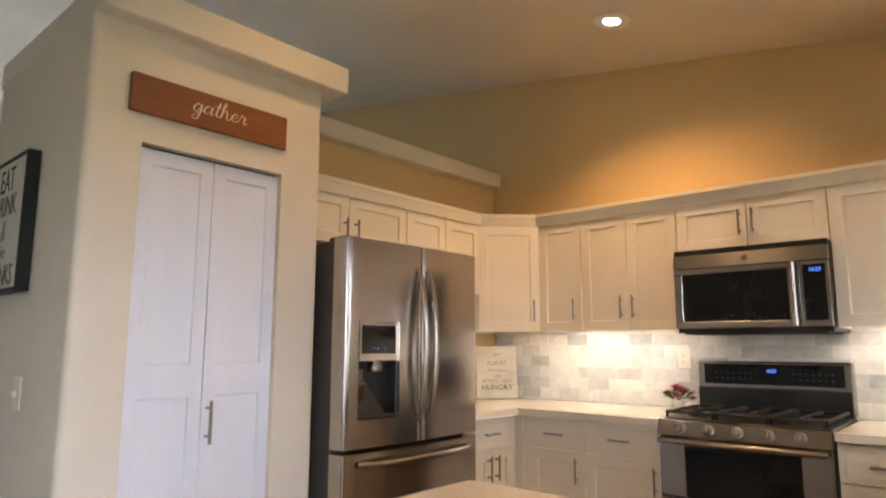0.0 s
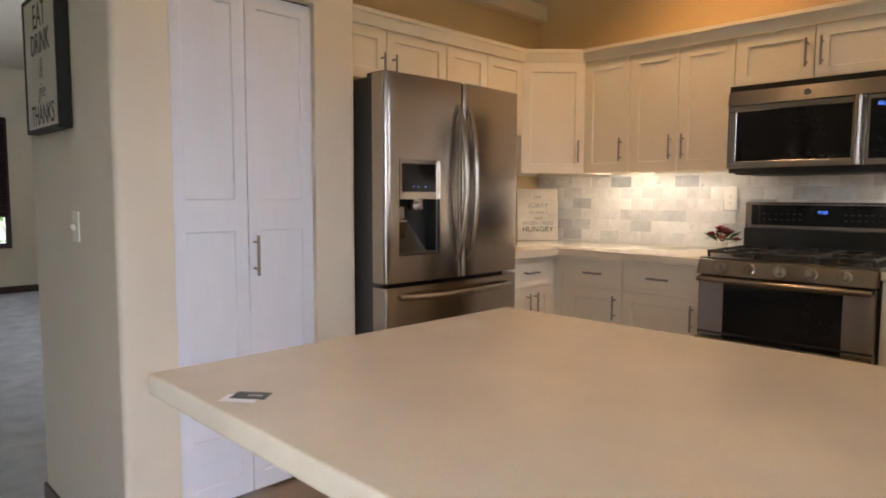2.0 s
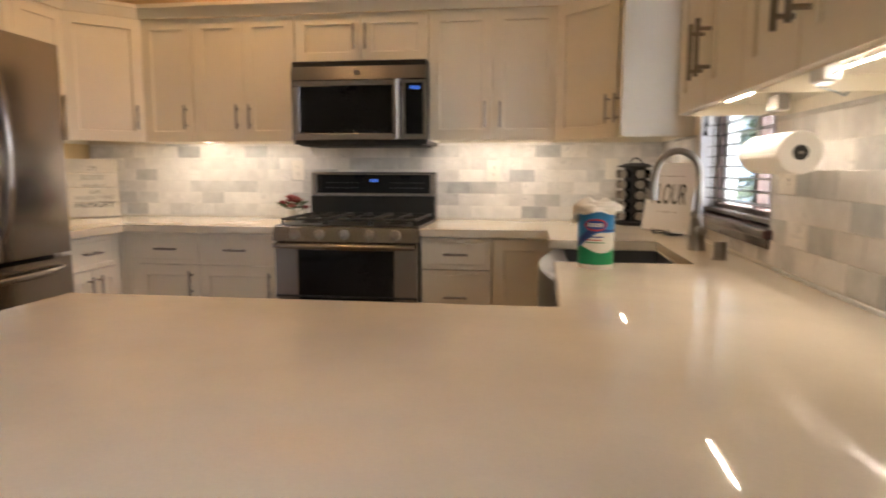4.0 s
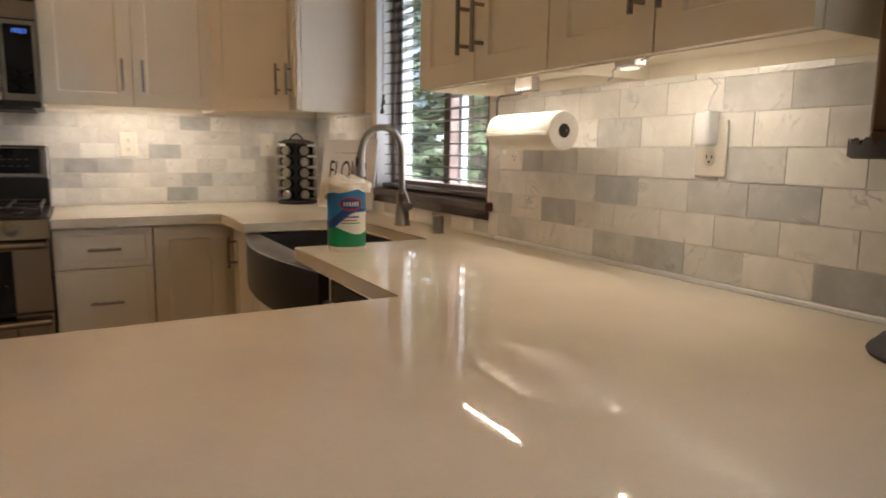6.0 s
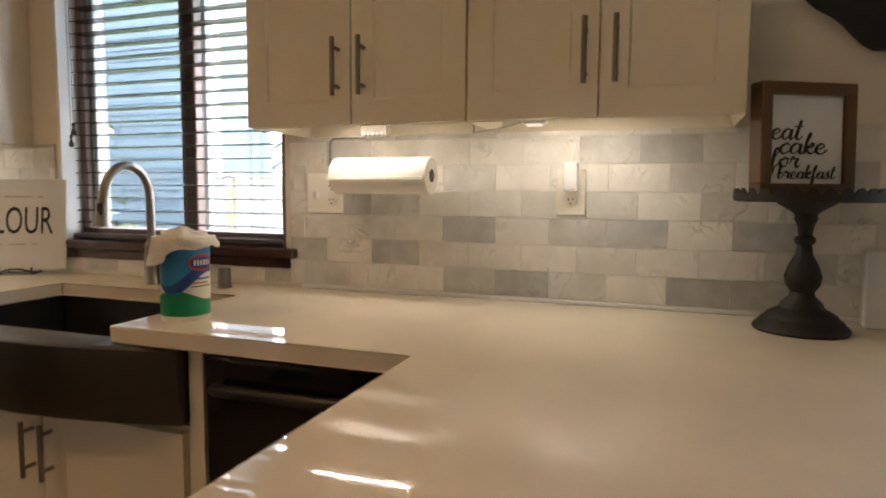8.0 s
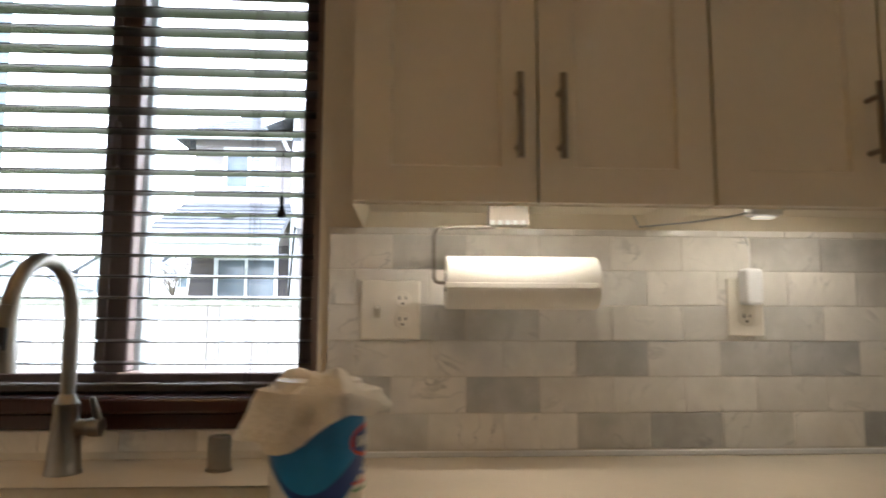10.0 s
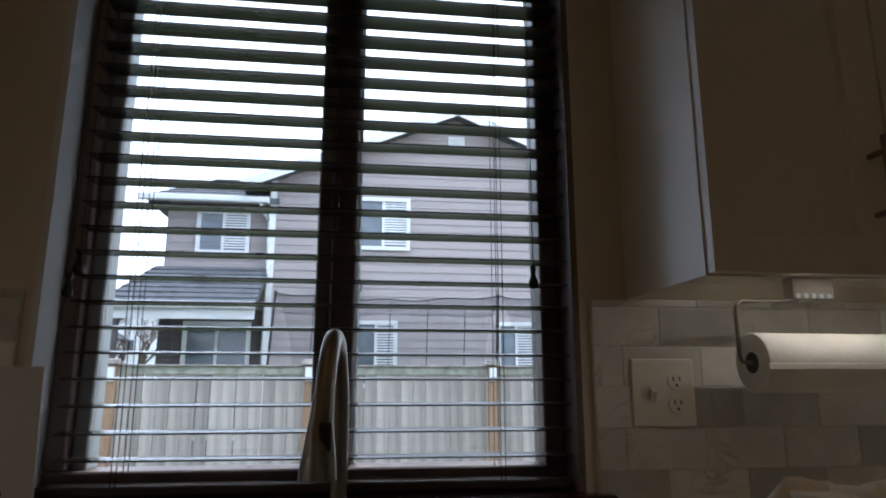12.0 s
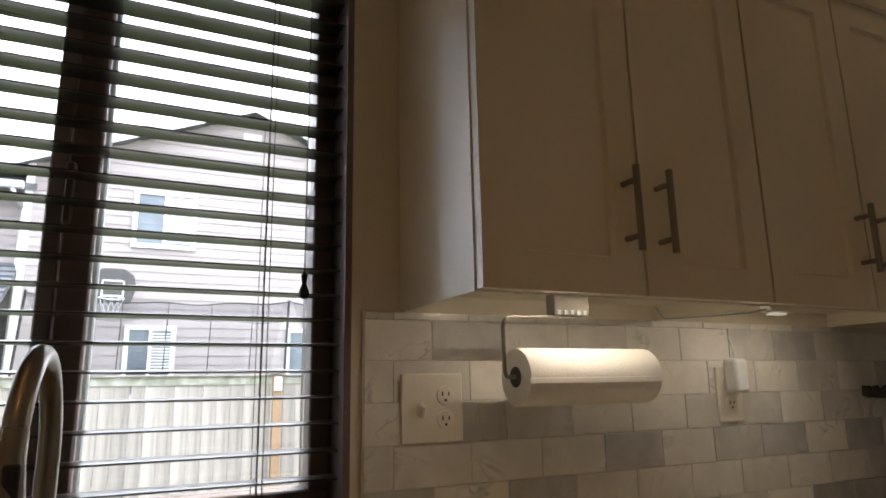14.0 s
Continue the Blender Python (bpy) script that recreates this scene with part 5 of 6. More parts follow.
def spice_rack():
    x, y, z = -0.175, -0.19, 0.914
    th = thing("spice_rack", (x, y, z), "black carousel spice rack with chrome-lidded jars", "spice rack")
    part("base", lathe([(0.095, 0), (0.1, 0.006), (0.1, 0.016), (0.09, 0.02)], (x, y, z), 32), BLKMETAL, th, "", True)
    part("top", lathe([(0.09, 0), (0.095, 0.006), (0.06, 0.02), (0.01, 0.024)], (x, y, z + 0.31), 32), BLKMETAL, th, "", True)
    part("column", prism([(x + 0.062 * math.cos(radians(60 * i + 8)), y + 0.062 * math.sin(radians(60 * i + 8))) for i in range(6)], z + 0.018, z + 0.312), BLKMETAL, th)
    part("handle", tube([(x - 0.04 + 0.08 * i / 10, y, z + 0.325 + 0.035 * math.sin(math.pi * i / 10)) for i in range(11)], 0.004, 8), BLKMETAL, th)
    for i in range(6):
        ang = 60 * i + 38
        for k in range(5):
            mm = pose(x, y, z + 0.05 + k * 0.056, 0, 0, ang) @ pose(0.052, 0, 0, 0, 90, 0)
            jar = part("jar", lathe([(0.021, 0), (0.022, 0.004), (0.022, 0.03), (0.019, 0.034)], (0, 0, 0), 16, mm), BLACKG, th, "", True)
            part("lid", lathe([(0.0225, 0.034), (0.0225, 0.045), (0.02, 0.048), (0.012, 0.047)], (0, 0, 0), 16, mm), NICKEL, jar, "round chrome lid", True)


spice_rack()


def standing_sign(name, at, turn, w, h, lines, label, planks=0, stand=False, lean=9, mat=None):
    """A flat sign that leans back on the counter; lines: word, height, size, shear, ink."""
    th = thing(name, at, label, "sign")
    m = pose(*at, 0, 0, turn) @ pose(0, 0, 0.016 if stand else 0, -lean)
    if planks:
        step = h / planks
        for i in range(planks):
            part("plank", box(-w / 2, w / 2, -0.009, 0.0, i * step + 0.0012, (i + 1) * step - 0.0012, 0.002, 1, m), mat, th)
        for sx in (-0.3, 0.3):
            part("batten", box(sx * w - 0.012, sx * w + 0.012, 0.0005, 0.008, 0.01, h - 0.01, 0.001, 1, m), mat, th)
    else:
        part("board", box(-w / 2, w / 2, -0.012, 0.0, 0, h, 0.002, 1, m), mat, th)
    face = m @ Matrix.Translation((0, -0.0095 if planks else -0.0125, 0)) @ pose(0, 0, 0, 90)
    for word, z, size, sh, ink, sq in lines:
        text("lettering", word, size, face @ Matrix.Translation((0, z, 0)), ink, th, shear=sh, squash=sq)
    if stand:
        bm = bmesh.new()
        b = pose(*at, 0, 0, turn)
        for sx in (-0.05, 0.05):
            tube([b @ Vector((sx, 0.06, 0.004)), b @ Vector((sx, -0.02, 0.004)), b @ Vector((sx, -0.028, 0.012)), b @ Vector((sx, -0.026, 0.028))], 0.003, 8, into=bm)
            tube([b @ Vector((sx, 0.05, 0.004)), b @ Vector((sx * 0.6, 0.035, 0.12))], 0.003, 8, into=bm)
        tube([b @ Vector((-0.05, -0.022, 0.01)), b @ Vector((-0.02, -0.03, 0.022)), b @ Vector((0.02, -0.03, 0.022)), b @ Vector((0.05, -0.022, 0.01))], 0.003, 8, into=bm)
        tube([b @ Vector((-0.05, 0.04, 0.004)), b @ Vector((0.05, 0.04, 0.004))], 0.003, 8, into=bm)
        part("easel", bm, BLKMETAL, th, "bent black wire easel", True)
    return th


standing_sign("flour_sign", (-0.118, -0.745, 0.914), -58, 0.30, 0.315,
              [("FLOUR", 0.125, 0.135, 0, INK, 0.52), ("~  ~~~~~  ~", 0.245, 0.03, 0, INKG, 1), ("~  ~~~  ~", 0.08, 0.03, 0, INKG, 1)],
              "white board sign on a black wire easel", stand=True, mat=VINYL, lean=10)
standing_sign("plank_sign", (-3.385, -0.20, 0.916), 48, 0.285, 0.36,
              [("I'M", 0.285, 0.042, 0, INKG, 1), ("SORRY", 0.228, 0.045, 0.2, INKG, 1), ("for what I", 0.185, 0.032, 0.3, INKG, 1), ("said", 0.145, 0.036, 0.3, INKG, 1),
               ("WHEN I WAS", 0.108, 0.036, 0, INKG, 1), ("HUNGRY", 0.06, 0.05, 0, INK, 1.05)],
              "whitewashed wooden plank sign with printed words", planks=4, mat=WASHED, lean=8)

# red flowers beside the range
fl = thing("flower_pot", (-2.155, -0.12, 0.914), "small glass pot of red and pink flowers", "flowers")
part("pot", lathe([(0.026, 0), (0.032, 0.01), (0.038, 0.05), (0.036, 0.055)], (-2.155, -0.12, 0.914), 20), PLASTIC, fl, "", True)
rnd = random.Random(7)
petal_mats = [material("crimson_petal", (0.30, 0.015, 0.03), 0.6, vary=0.2, scale=30, grain=120, bump=0.05),
              material("pink_petal", (0.55, 0.16, 0.15), 0.6, vary=0.2, scale=30, grain=120, bump=0.05)]
leaf_mat = material("pot_leaf", (0.05, 0.10, 0.03), 0.5, vary=0.2, scale=30, grain=120, bump=0.05)


def blossom(at, r, mat):
    bm = bmesh.new()
    for ring, (n, tilt, s) in enumerate(((7, 20, 1.0), (6, 50, 0.75), (4, 75, 0.45))):
        for i in range(n):
            mm = Matrix.Translation(at) @ pose(0, 0, 0, 0, 0, 360 * i / n + ring * 25 + rnd.uniform(-8, 8)) @ pose(0, 0, 0, 0, -tilt, 0)
            v = [bm.verts.new(mm @ Vector(p)) for p in ((0, 0, 0), (r * s * 0.5, -r * s * 0.38, 0.002), (r * s, -r * s * 0.15, 0.006), (r * s, r * s * 0.15, 0.006), (r * s * 0.5, r * s * 0.38, 0.002))]
            bm.faces.new(v)
    return bm


for i in range(13):
    a, rr = rnd.uniform(0, 6.28), rnd.uniform(0.0, 0.095)
    at = Vector((-2.155 + rr * math.cos(a), -0.12 + rr * math.sin(a) * 0.8, 0.914 + 0.125 - rr * 0.7 + rnd.uniform(-0.015, 0.012)))
    part("stem", tube([(-2.155, -0.12, 0.95), at], 0.0014, 5), leaf_mat, fl)
    part("blossom", blossom(at, rnd.uniform(0.032, 0.046), petal_mats[i % 3 > 1]), petal_mats[i % 3 > 1], fl)
for i in range(18):
    a = rnd.uniform(0, 6.28)
    base = Vector((-2.155 + 0.03 * math.cos(a), -0.12 + 0.03 * math.sin(a), 0.975))
    tip = base + Vector((math.cos(a) * 0.10, math.sin(a) * 0.07, rnd.uniform(-0.01, 0.06)))
    side = Vector((-math.sin(a), math.cos(a), 0)) * 0.011
    bm = bmesh.new()
    midp = (base + tip) / 2 + Vector((0, 0, 0.012))
    bm.faces.new([bm.verts.new(p) for p in (base, midp - side, tip, midp + side)])
    part("leaf", bm, leaf_mat, fl)

# folder and card on the peninsula
cdm = pose(-1.575, -3.345, 0.9145, 0, 0, 38) @ Matrix.Scale(0.62, 4)
cd = thing("business_card", (-1.575, -3.345, 0.9145), "two small printed cards, a dark one on a white one", "card")
part("white_card", box(-0.062, 0.028, -0.05, 0.004, 0.0, 0.0008, m=cdm), VINYL, cd)
part("dark_card", box(-0.045, 0.045, -0.027, 0.027, 0.001, 0.0018, m=cdm), BLACK, cd, "dark printed card")
part("print_mark", box(-0.008, 0.03, -0.004, 0.004, 0.0019, 0.0021, m=cdm), CARD, cd)


# ---- cake stand, picture and things at the counter's end ----
def cake_stand():
    x, y, z = -0.15, -3.127, 0.914
    th = thing("cake_stand", (x, y, z), "black painted turned pedestal cake stand with a scalloped rim", "cake stand")
    prof = [(0.093, 0.0), (0.096, 0.006), (0.092, 0.013), (0.088, 0.015), (0.08, 0.026), (0.074, 0.028), (0.07, 0.035), (0.06, 0.042), (0.045, 0.05), (0.04, 0.062), (0.026, 0.075), (0.024, 0.085), (0.034, 0.10), (0.037, 0.118),
            (0.03, 0.14), (0.017, 0.165), (0.014, 0.185), (0.02, 0.19), (0.021, 0.2), (0.014, 0.205), (0.016, 0.225), (0.023, 0.24), (0.022, 0.25), (0.03, 0.258), (0.055, 0.272), (0.06, 0.278)]
    part("pedestal", lathe(prof, (x, y, z), 36), BLKMETAL, th, "", True)
    part("plate", lathe([(0.05, 0.2765), (0.139, 0.277), (0.144, 0.281), (0.144, 0.288), (0.02, 0.288)], (x, y, z), 48), BLKMETAL, th, "", False)
    bm = bmesh.new()
    n = 30
    for i in range(n):
        a0, a1 = 2 * math.pi * i / n, 2 * math.pi * (i + 1) / n
        pts_out = []
        for k in range(9):
            a = a0 + (a1 - a0) * k / 8
            h = 0.284 + 0.006 + 0.016 * math.sin(math.pi * k / 8)
            pts_out.append((a, h))
        for rr in (0.1445, 0.1415):
            low = [bm.verts.new((x + rr * math.cos(a), y + rr * math.sin(a), z + 0.280)) for a, h in pts_out]
            up = [bm.verts.new((x + rr * math.cos(a), y + rr * math.sin(a), z + h)) for a, h in pts_out]
            for k in range(8):
                bm.faces.new((low[k], low[k + 1], up[k + 1], up[k]))
    part("scalloped_rim", bm, BLKMETAL, th, "pierced scalloped rim")
    pz = z + 0.289
    m = pose(x + 0.008, y + 0.01, pz, 0, 0, -60) @ pose(0, 0, 0, -2)
    pc = thing("framed_print", (x + 0.008, y + 0.01, pz), "small brown wooden frame with a white lettered print", "picture")
    w, h = 0.228, 0.238
    bm = bmesh.new()
    for x0, x1, z0, z1 in ((-w / 2, w / 2, 0, 0.026), (-w / 2, w / 2, h - 0.026, h), (-w / 2, -w / 2 + 0.026, 0.026, h - 0.026), (w / 2 - 0.026, w / 2, 0.026, h - 0.026)):
        box(x0, x1, -0.02, 0.02, z0, z1, 0.002, into=bm)
    part("frame", bent(bm, m), BROWN, pc)
    part("print", box(-w / 2 + 0.025, w / 2 - 0.025, -0.008, 0.004, 0.025, h - 0.025, m=m), VINYL, pc, "white paper print")
    face = m @ Matrix.Translation((0, -0.0086, 0)) @ pose(0, 0, 0, 90)
    for word, u, v, width, tall, pen in (("eat", -0.048, 0.119, 0.072, 0.022, 0.0026), ("cake", -0.008, 0.089, 0.112, 0.022, 0.0026), ("for", -0.05, 0.060, 0.07, 0.021, 0.0025),
                                         ("breakfast", 0.002, 0.037, 0.138, 0.0145, 0.0019)):
        script(word, width, tall, pen, face @ Matrix.Translation((u, v, 0)), INK, pc)


cake_stand()
bx = thing("white_block", (-0.05, -3.345, 0.914), "white block sign leaning beside the cake stand", "sign")
part("board", box(-0.085, -0.06, -3.41, -3.262, 0.915, 1.085, 0.003), VINYL, bx)
part("side_edge", box(-0.059, -0.045, -3.41, -3.262, 0.915, 1.085, 0.002), CARD, bx)

# black scalloped plaque on the end of the wall
pq = thing("wall_plaque", (-0.02, -3.30, 1.62), "large black scalloped wooden wall plaque", "plaque")
out = []
for i in range(64):
    a = 2 * math.pi * i / 64
    r = 1 + 0.05 * math.sin(8 * a + 0.4) + 0.03 * math.sin(4 * a)
    out.append((0.24 * r * math.cos(a), 0.32 * r * math.sin(a)))
bm = bmesh.new()
f1 = [bm.verts.new((-0.026, -3.315 + u, 1.86 + v)) for u, v in out]
f2 = [bm.verts.new((-0.004, -3.315 + u, 1.86 + v)) for u, v in out]
bm.faces.new(f1)
bm.faces.new(f2[::-1])
for i in range(64):
    bm.faces.new((f1[i], f1[(i + 1) % 64], f2[(i + 1) % 64], f2[i]))
bmesh.ops.recalc_face_normals(bm, faces=bm.faces)
part("board", bm, BLKMETAL, pq)


# ---- the back yard ----
setting("ground", box(0.17, 260, -160, 160, -0.62, -0.5), GRASSM, "damp green lawn and distant ground", "ground")
FX0 = 6.5
fn = thing("fence", (FX0, 0, -0.5), "tall weathered grey cedar board fence", "fence")
me = None
rnd = random.Random(3)
y = -9.5
i = 0
while y < 4.1:
    if me is None:
        s0 = part("board", box(-0.009, 0.009, 0.002, 0.138, 0, 1.87, 0.002), FENCEW, fn)
        me, ob = s0.data, s0
    else:
        ob = new("board", me)
        hang(ob, fn)
    ob.location = (FX0 + rnd.uniform(-0.006, 0.006), y, -0.5 + rnd.uniform(-0.008, 0.008))
    ob.rotation_euler = (rnd.uniform(-0.004, 0.004), 0, 0)
    y += 0.142
for k in range(-4, 3):
    y = -0.784 + 2.11 * k
    p = part("post", box(FX0 - 0.1, FX0 - 0.03, y - 0.05, y + 0.05, -0.5, 1.40, 0.004), POSTW, fn, "newer orange cedar post")
    part("cap", box(FX0 - 0.15, FX0 + 0.05, y - 0.085, y + 0.085, 1.415, 1.45, 0.006), FENCEW, p)
    part("finial", box(FX0 - 0.12, FX0 + 0.02, y - 0.06, y + 0.06, 1.45, 1.475, 0.01), FENCEW, p)
    part("lamp", box(FX0 - 0.135, FX0 - 0.101, y - 0.04, y + 0.04, 1.23, 1.385, 0.006), VINYL, p, "white post light")
for z in (-0.2, 0.25):
    part("rail", box(FX0 + 0.011, FX0 + 0.05, -9.5, 4.1, z, z + 0.085, 0.003), FENCEW, fn)
MOSS = material("mossy_cedar", (0.36, 0.36, 0.31), 0.95, vary=0.2, scale=9, grain=60, bump=0.4, second=(0.19, 0.20, 0.15))
part("top_rail", box(FX0 - 0.03, FX0 - 0.011, -9.5, 4.1, 1.305, 1.395, 0.003), MOSS, fn, "mossy top rail")
part("top_board", box(FX0 - 0.07, FX0 + 0.06, -9.5, 4.1, 1.396, 1.414, 0.003), FENCEW, fn)


def siding(parent, x, y0, y1, z0, z1, mat, narrow=None):
    """Lap boards on a wall that faces west; narrow gives the ends at a height."""
    z, pitch2 = z0, 0.19
    shared = None
    while z < z1 - 0.02:
        a, b = (y0, y1) if narrow is None else narrow(z + 0.1)
        if b - a < 0.1:
            break
        if narrow is None and shared is not None:
            ob = new("siding_board", shared)
            hang(ob, parent)
            ob.location = (x, 0, z)
        else:
            bm = bmesh.new()
            pr = [(0, 0), (-0.026, 0), (-0.006, pitch2 + 0.012), (0, pitch2 + 0.012)]
            va = [bm.verts.new((px, a, pz)) for px, pz in pr]
            vb = [bm.verts.new((px, b, pz)) for px, pz in pr]
            for k in range(4):
                bm.faces.new((va[k], vb[k], vb[(k + 1) % 4], va[(k + 1) % 4]))
            bm.faces.new(va[::-1])
            bm.faces.new(vb)
            bmesh.ops.recalc_face_normals(bm, faces=bm.faces)
            ob = part("siding_board", bm, mat, parent)
            ob.location = (x, 0, z)
            shared = ob.data
        z += pitch2


def house_window(parent, x, y0, y1, z0, z1, blind=True, tag="window"):
    w = part(tag, box(x - 0.02, x + 0.02, y0, y1, z0, z1), HOUSEGL, parent, "dim reflecting glass")
    bm = bmesh.new()
    t = 0.06
    for a, b, c, d in ((y0 - 0.09, y1 + 0.09, z0 - 0.09, z0), (y0 - 0.09, y1 + 0.09, z1, z1 + 0.09), (y0 - 0.09, y0, z0, z1), (y1, y1 + 0.09, z0, z1), ((y0 + y1) / 2 - 0.03, (y0 + y1) / 2 + 0.03, z0, z1)):
        box(x - 0.07, x - 0.021, a, b, c, d, into=bm)
    part("frame", bm, TRIMW, w, "white vinyl frame")
    if blind:
        bm = bmesh.new()
        zz = z0 + 0.05
        while zz < z1:
            box(x - 0.026, x - 0.021, y0, (y0 + y1) / 2 - 0.03, zz, zz + 0.035, into=bm)
            zz += 0.06
        part("blind", bm, TRIMW, w)
    return w


def roof_plane(name, parent, a, b, c, d, thick=0.12, courses=10):
    """A shingled slope: a-b the eave, d-c the ridge; each course laps the one below."""
    a, b, c, d = (Vector(p) for p in (a, b, c, d))
    n = (b - a).cross(d - a).normalized()
    if n.z < 0:
        n = -n
    bm = bmesh.new()
    for k in range(courses):
        s0, s1 = k / courses, (k + 1) / courses
        p = [a.lerp(d, s0) + n * 0.03, b.lerp(c, s0) + n * 0.03, b.lerp(c, s1), a.lerp(d, s1)]
        low = [v - n * thick for v in p]
        up = [bm.verts.new(v) for v in p]
        dn = [bm.verts.new(v) for v in low]
        bm.faces.new(up)
        bm.faces.new(dn[::-1])
        for k2 in range(4):
            bm.faces.new((up[k2], dn[k2], dn[(k2 + 1) % 4], up[(k2 + 1) % 4]))
    bmesh.ops.recalc_face_normals(bm, faces=bm.faces)
    part(name, bm, SHINGLE, parent)


def neighbour():
    X = 13.4
    th = thing("house", (X + 4, -1.5, -0.5), "two-storey taupe lap-sided house with grey shingle roofs", "house")
    # gabled block
    GY0, GY1, PKY, PKZ, EZ = -7.6, 0.62, -3.5, 7.45, 5.75
    part("wall", box(X + 0.02, X + 9, GY0, GY1, -0.5, EZ), SIDING, th)
    bm = bmesh.new()
    tri = [(GY0, EZ), (GY1, EZ), (PKY, PKZ)]
    fa = [bm.verts.new((X + 0.02, y, z)) for y, z in tri]
    fb = [bm.verts.new((X + 9, y, z)) for y, z in tri]
    bm.faces.new(fa[::-1])
    bm.faces.new(fb)
    for k in range(3):
        bm.faces.new((fa[k], fa[(k + 1) % 3], fb[(k + 1) % 3], fb[k]))
    bmesh.ops.recalc_face_normals(bm, faces=bm.faces)
    part("gable", bm, SIDING, th)
    siding(th, X, GY0, GY1, -0.5, EZ, SIDING)
    siding(th, X, 0, 0, EZ, PKZ, SIDING, lambda z: (GY0 + (PKY - GY0) * (z - EZ) / (PKZ - EZ), GY1 - (GY1 - PKY) * (z - EZ) / (PKZ - EZ)))
    part("corner_board", box(X - 0.04, X + 0.06, GY1 - 0.01, GY1 + 0.13, -0.5, EZ, 0.005), TRIMW, th)
    sl = (PKZ - EZ) / (GY1 - PKY)
    for sy, ye in ((1, GY1 + 0.75), (-1, GY0 - 0.75)):
        ze = PKZ + 0.12 - sl * abs(ye - PKY)
        roof_plane("roof", th, (X - 0.45, ye, ze), (X + 9.4, ye, ze), (X + 9.4, PKY, PKZ + 0.12), (X - 0.45, PKY, PKZ + 0.12))
        bm = bmesh.new()
        v = []
        for xx in (X - 0.49, X - 0.45):
            for yy, zz in ((ye, ze), (PKY, PKZ + 0.12)):
                v += [bm.verts.new((xx, yy, zz - 0.2)), bm.verts.new((xx, yy, zz + 0.03))]
        for idx in ((0, 1, 3, 2), (4, 6, 7, 5), (0, 4, 5, 1), (2, 3, 7, 6), (1, 5, 7, 3), (0, 2, 6, 4)):
            bm.faces.new([v[k] for k in idx])
        bmesh.ops.recalc_face_normals(bm, faces=bm.faces)
        part("rake_board", bm, TRIMW, th, "white rake board")
    vent = part("gable_vent", box(X - 0.05, X + 0.01, -3.72, -3.32, 6.62, 7.0, 0.01), TRIMW, th)
    for k in range(6):
        part("louvre", bent(box(-0.03, 0.0, -0.18, 0.18, 0, 0.012), pose(X - 0.052, -3.52, 6.66 + k * 0.055, 0, -30, 0)), TRIMW, vent)
    house_window(th, X - 0.03, -2.34, -1.28, 4.26, 5.32)
    house_window(th, X - 0.03, -2.08, -1.30, 1.2, 2.48)
    house_window(th, X - 0.03, -5.25, -4.5, 1.2, 2.48)
    # set-back wing with its own hipped roof
    XB = X + 0.35
    part("wall", box(XB + 0.02, X + 8, 0.62, 3.05, -0.5, 5.3), SIDING, th)
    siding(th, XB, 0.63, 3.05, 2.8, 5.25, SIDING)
    # lower boards carry the porch roof's shade in their colour
    siding(th, XB, 0.63, 3.05, -0.5, 2.8, SIDING_SHADED)
    roof_plane("roof", th, (XB - 0.5, 0.55, 5.25), (XB - 0.5, 3.5, 5.25), (XB + 2.4, 2.5, 6.6), (XB + 2.4, 0.55, 6.6))
    roof_plane("roof", th, (XB - 0.5, 3.5, 5.25), (X + 8.4, 3.5, 5.25), (X + 6, 2.5, 6.6), (XB + 2.4, 2.5, 6.6))
    part("gutter", box(XB - 0.60, XB - 0.46, 0.75, 3.55, 5.16, 5.30, 0.02), TRIMW, th, "white gutter")
    part("downpipe", tube([(XB - 0.52, 0.95, 5.16), (XB - 0.4, 0.85, 4.95), (XB - 0.1, 0.78, 4.85), (XB - 0.1, 0.78, -0.4)], 0.045, 8), TRIMW, th, "white downpipe", True)
    house_window(th, XB - 0.03, 1.3, 2.3, 4.15, 5.0)
    house_window(th, XB - 0.03, 1.15, 2.42, 0.1, 2.45, False, "patio_door")
    # porch roof
    roof_plane("porch_roof", th, (X - 1.6, 0.72, 2.72), (X - 1.6, 3.65, 2.72), (XB, 3.2, 3.78), (XB, 0.72, 3.78), courses=8)
    part("gutter", box(X - 1.7, X - 1.58, 0.7, 3.7, 2.62, 2.76, 0.02), TRIMW, th, "white gutter")
    part("fascia", box(X - 1.57, X - 1.52, 0.72, 3.6, 2.42, 2.64, 0.005), TRIMW, th)
    part("porch_post", box(X - 1.56, X - 1.42, 3.25, 3.39, -0.5, 2.45, 0.006), SIDING_SHADED, th)
    part("roof_vent", box(X - 0.7, X - 0.4, 1.85, 2.15, 3.30, 3.42, 0.01), BLACK, th)
    part("roof_vent", box(XB + 1.6, XB + 1.9, 1.1, 1.4, 6.27, 6.4, 0.01), BLACK, th)


neighbour()
hp = thing("basketball_hoop", (12.9, -0.95, 3.1), "black fan-shaped basketball backboard with a rim and net", "basketball hoop")
fan = [(-0.32, 0.0), (0.32, 0.0), (0.42, 0.3), (0.36, 0.55), (0.18, 0.68), (-0.18, 0.68), (-0.36, 0.55), (-0.42, 0.3)]
bm = bmesh.new()
f1 = [bm.verts.new((12.9, -0.95 + u, 2.95 + v)) for u, v in fan]
f2 = [bm.verts.new((12.94, -0.95 + u, 2.95 + v)) for u, v in fan]
bm.faces.new(f1)
bm.faces.new(f2[::-1])
for k in range(8):
    bm.faces.new((f1[k], f1[(k + 1) % 8], f2[(k + 1) % 8], f2[k]))
bmesh.ops.recalc_face_normals(bm, faces=bm.faces)
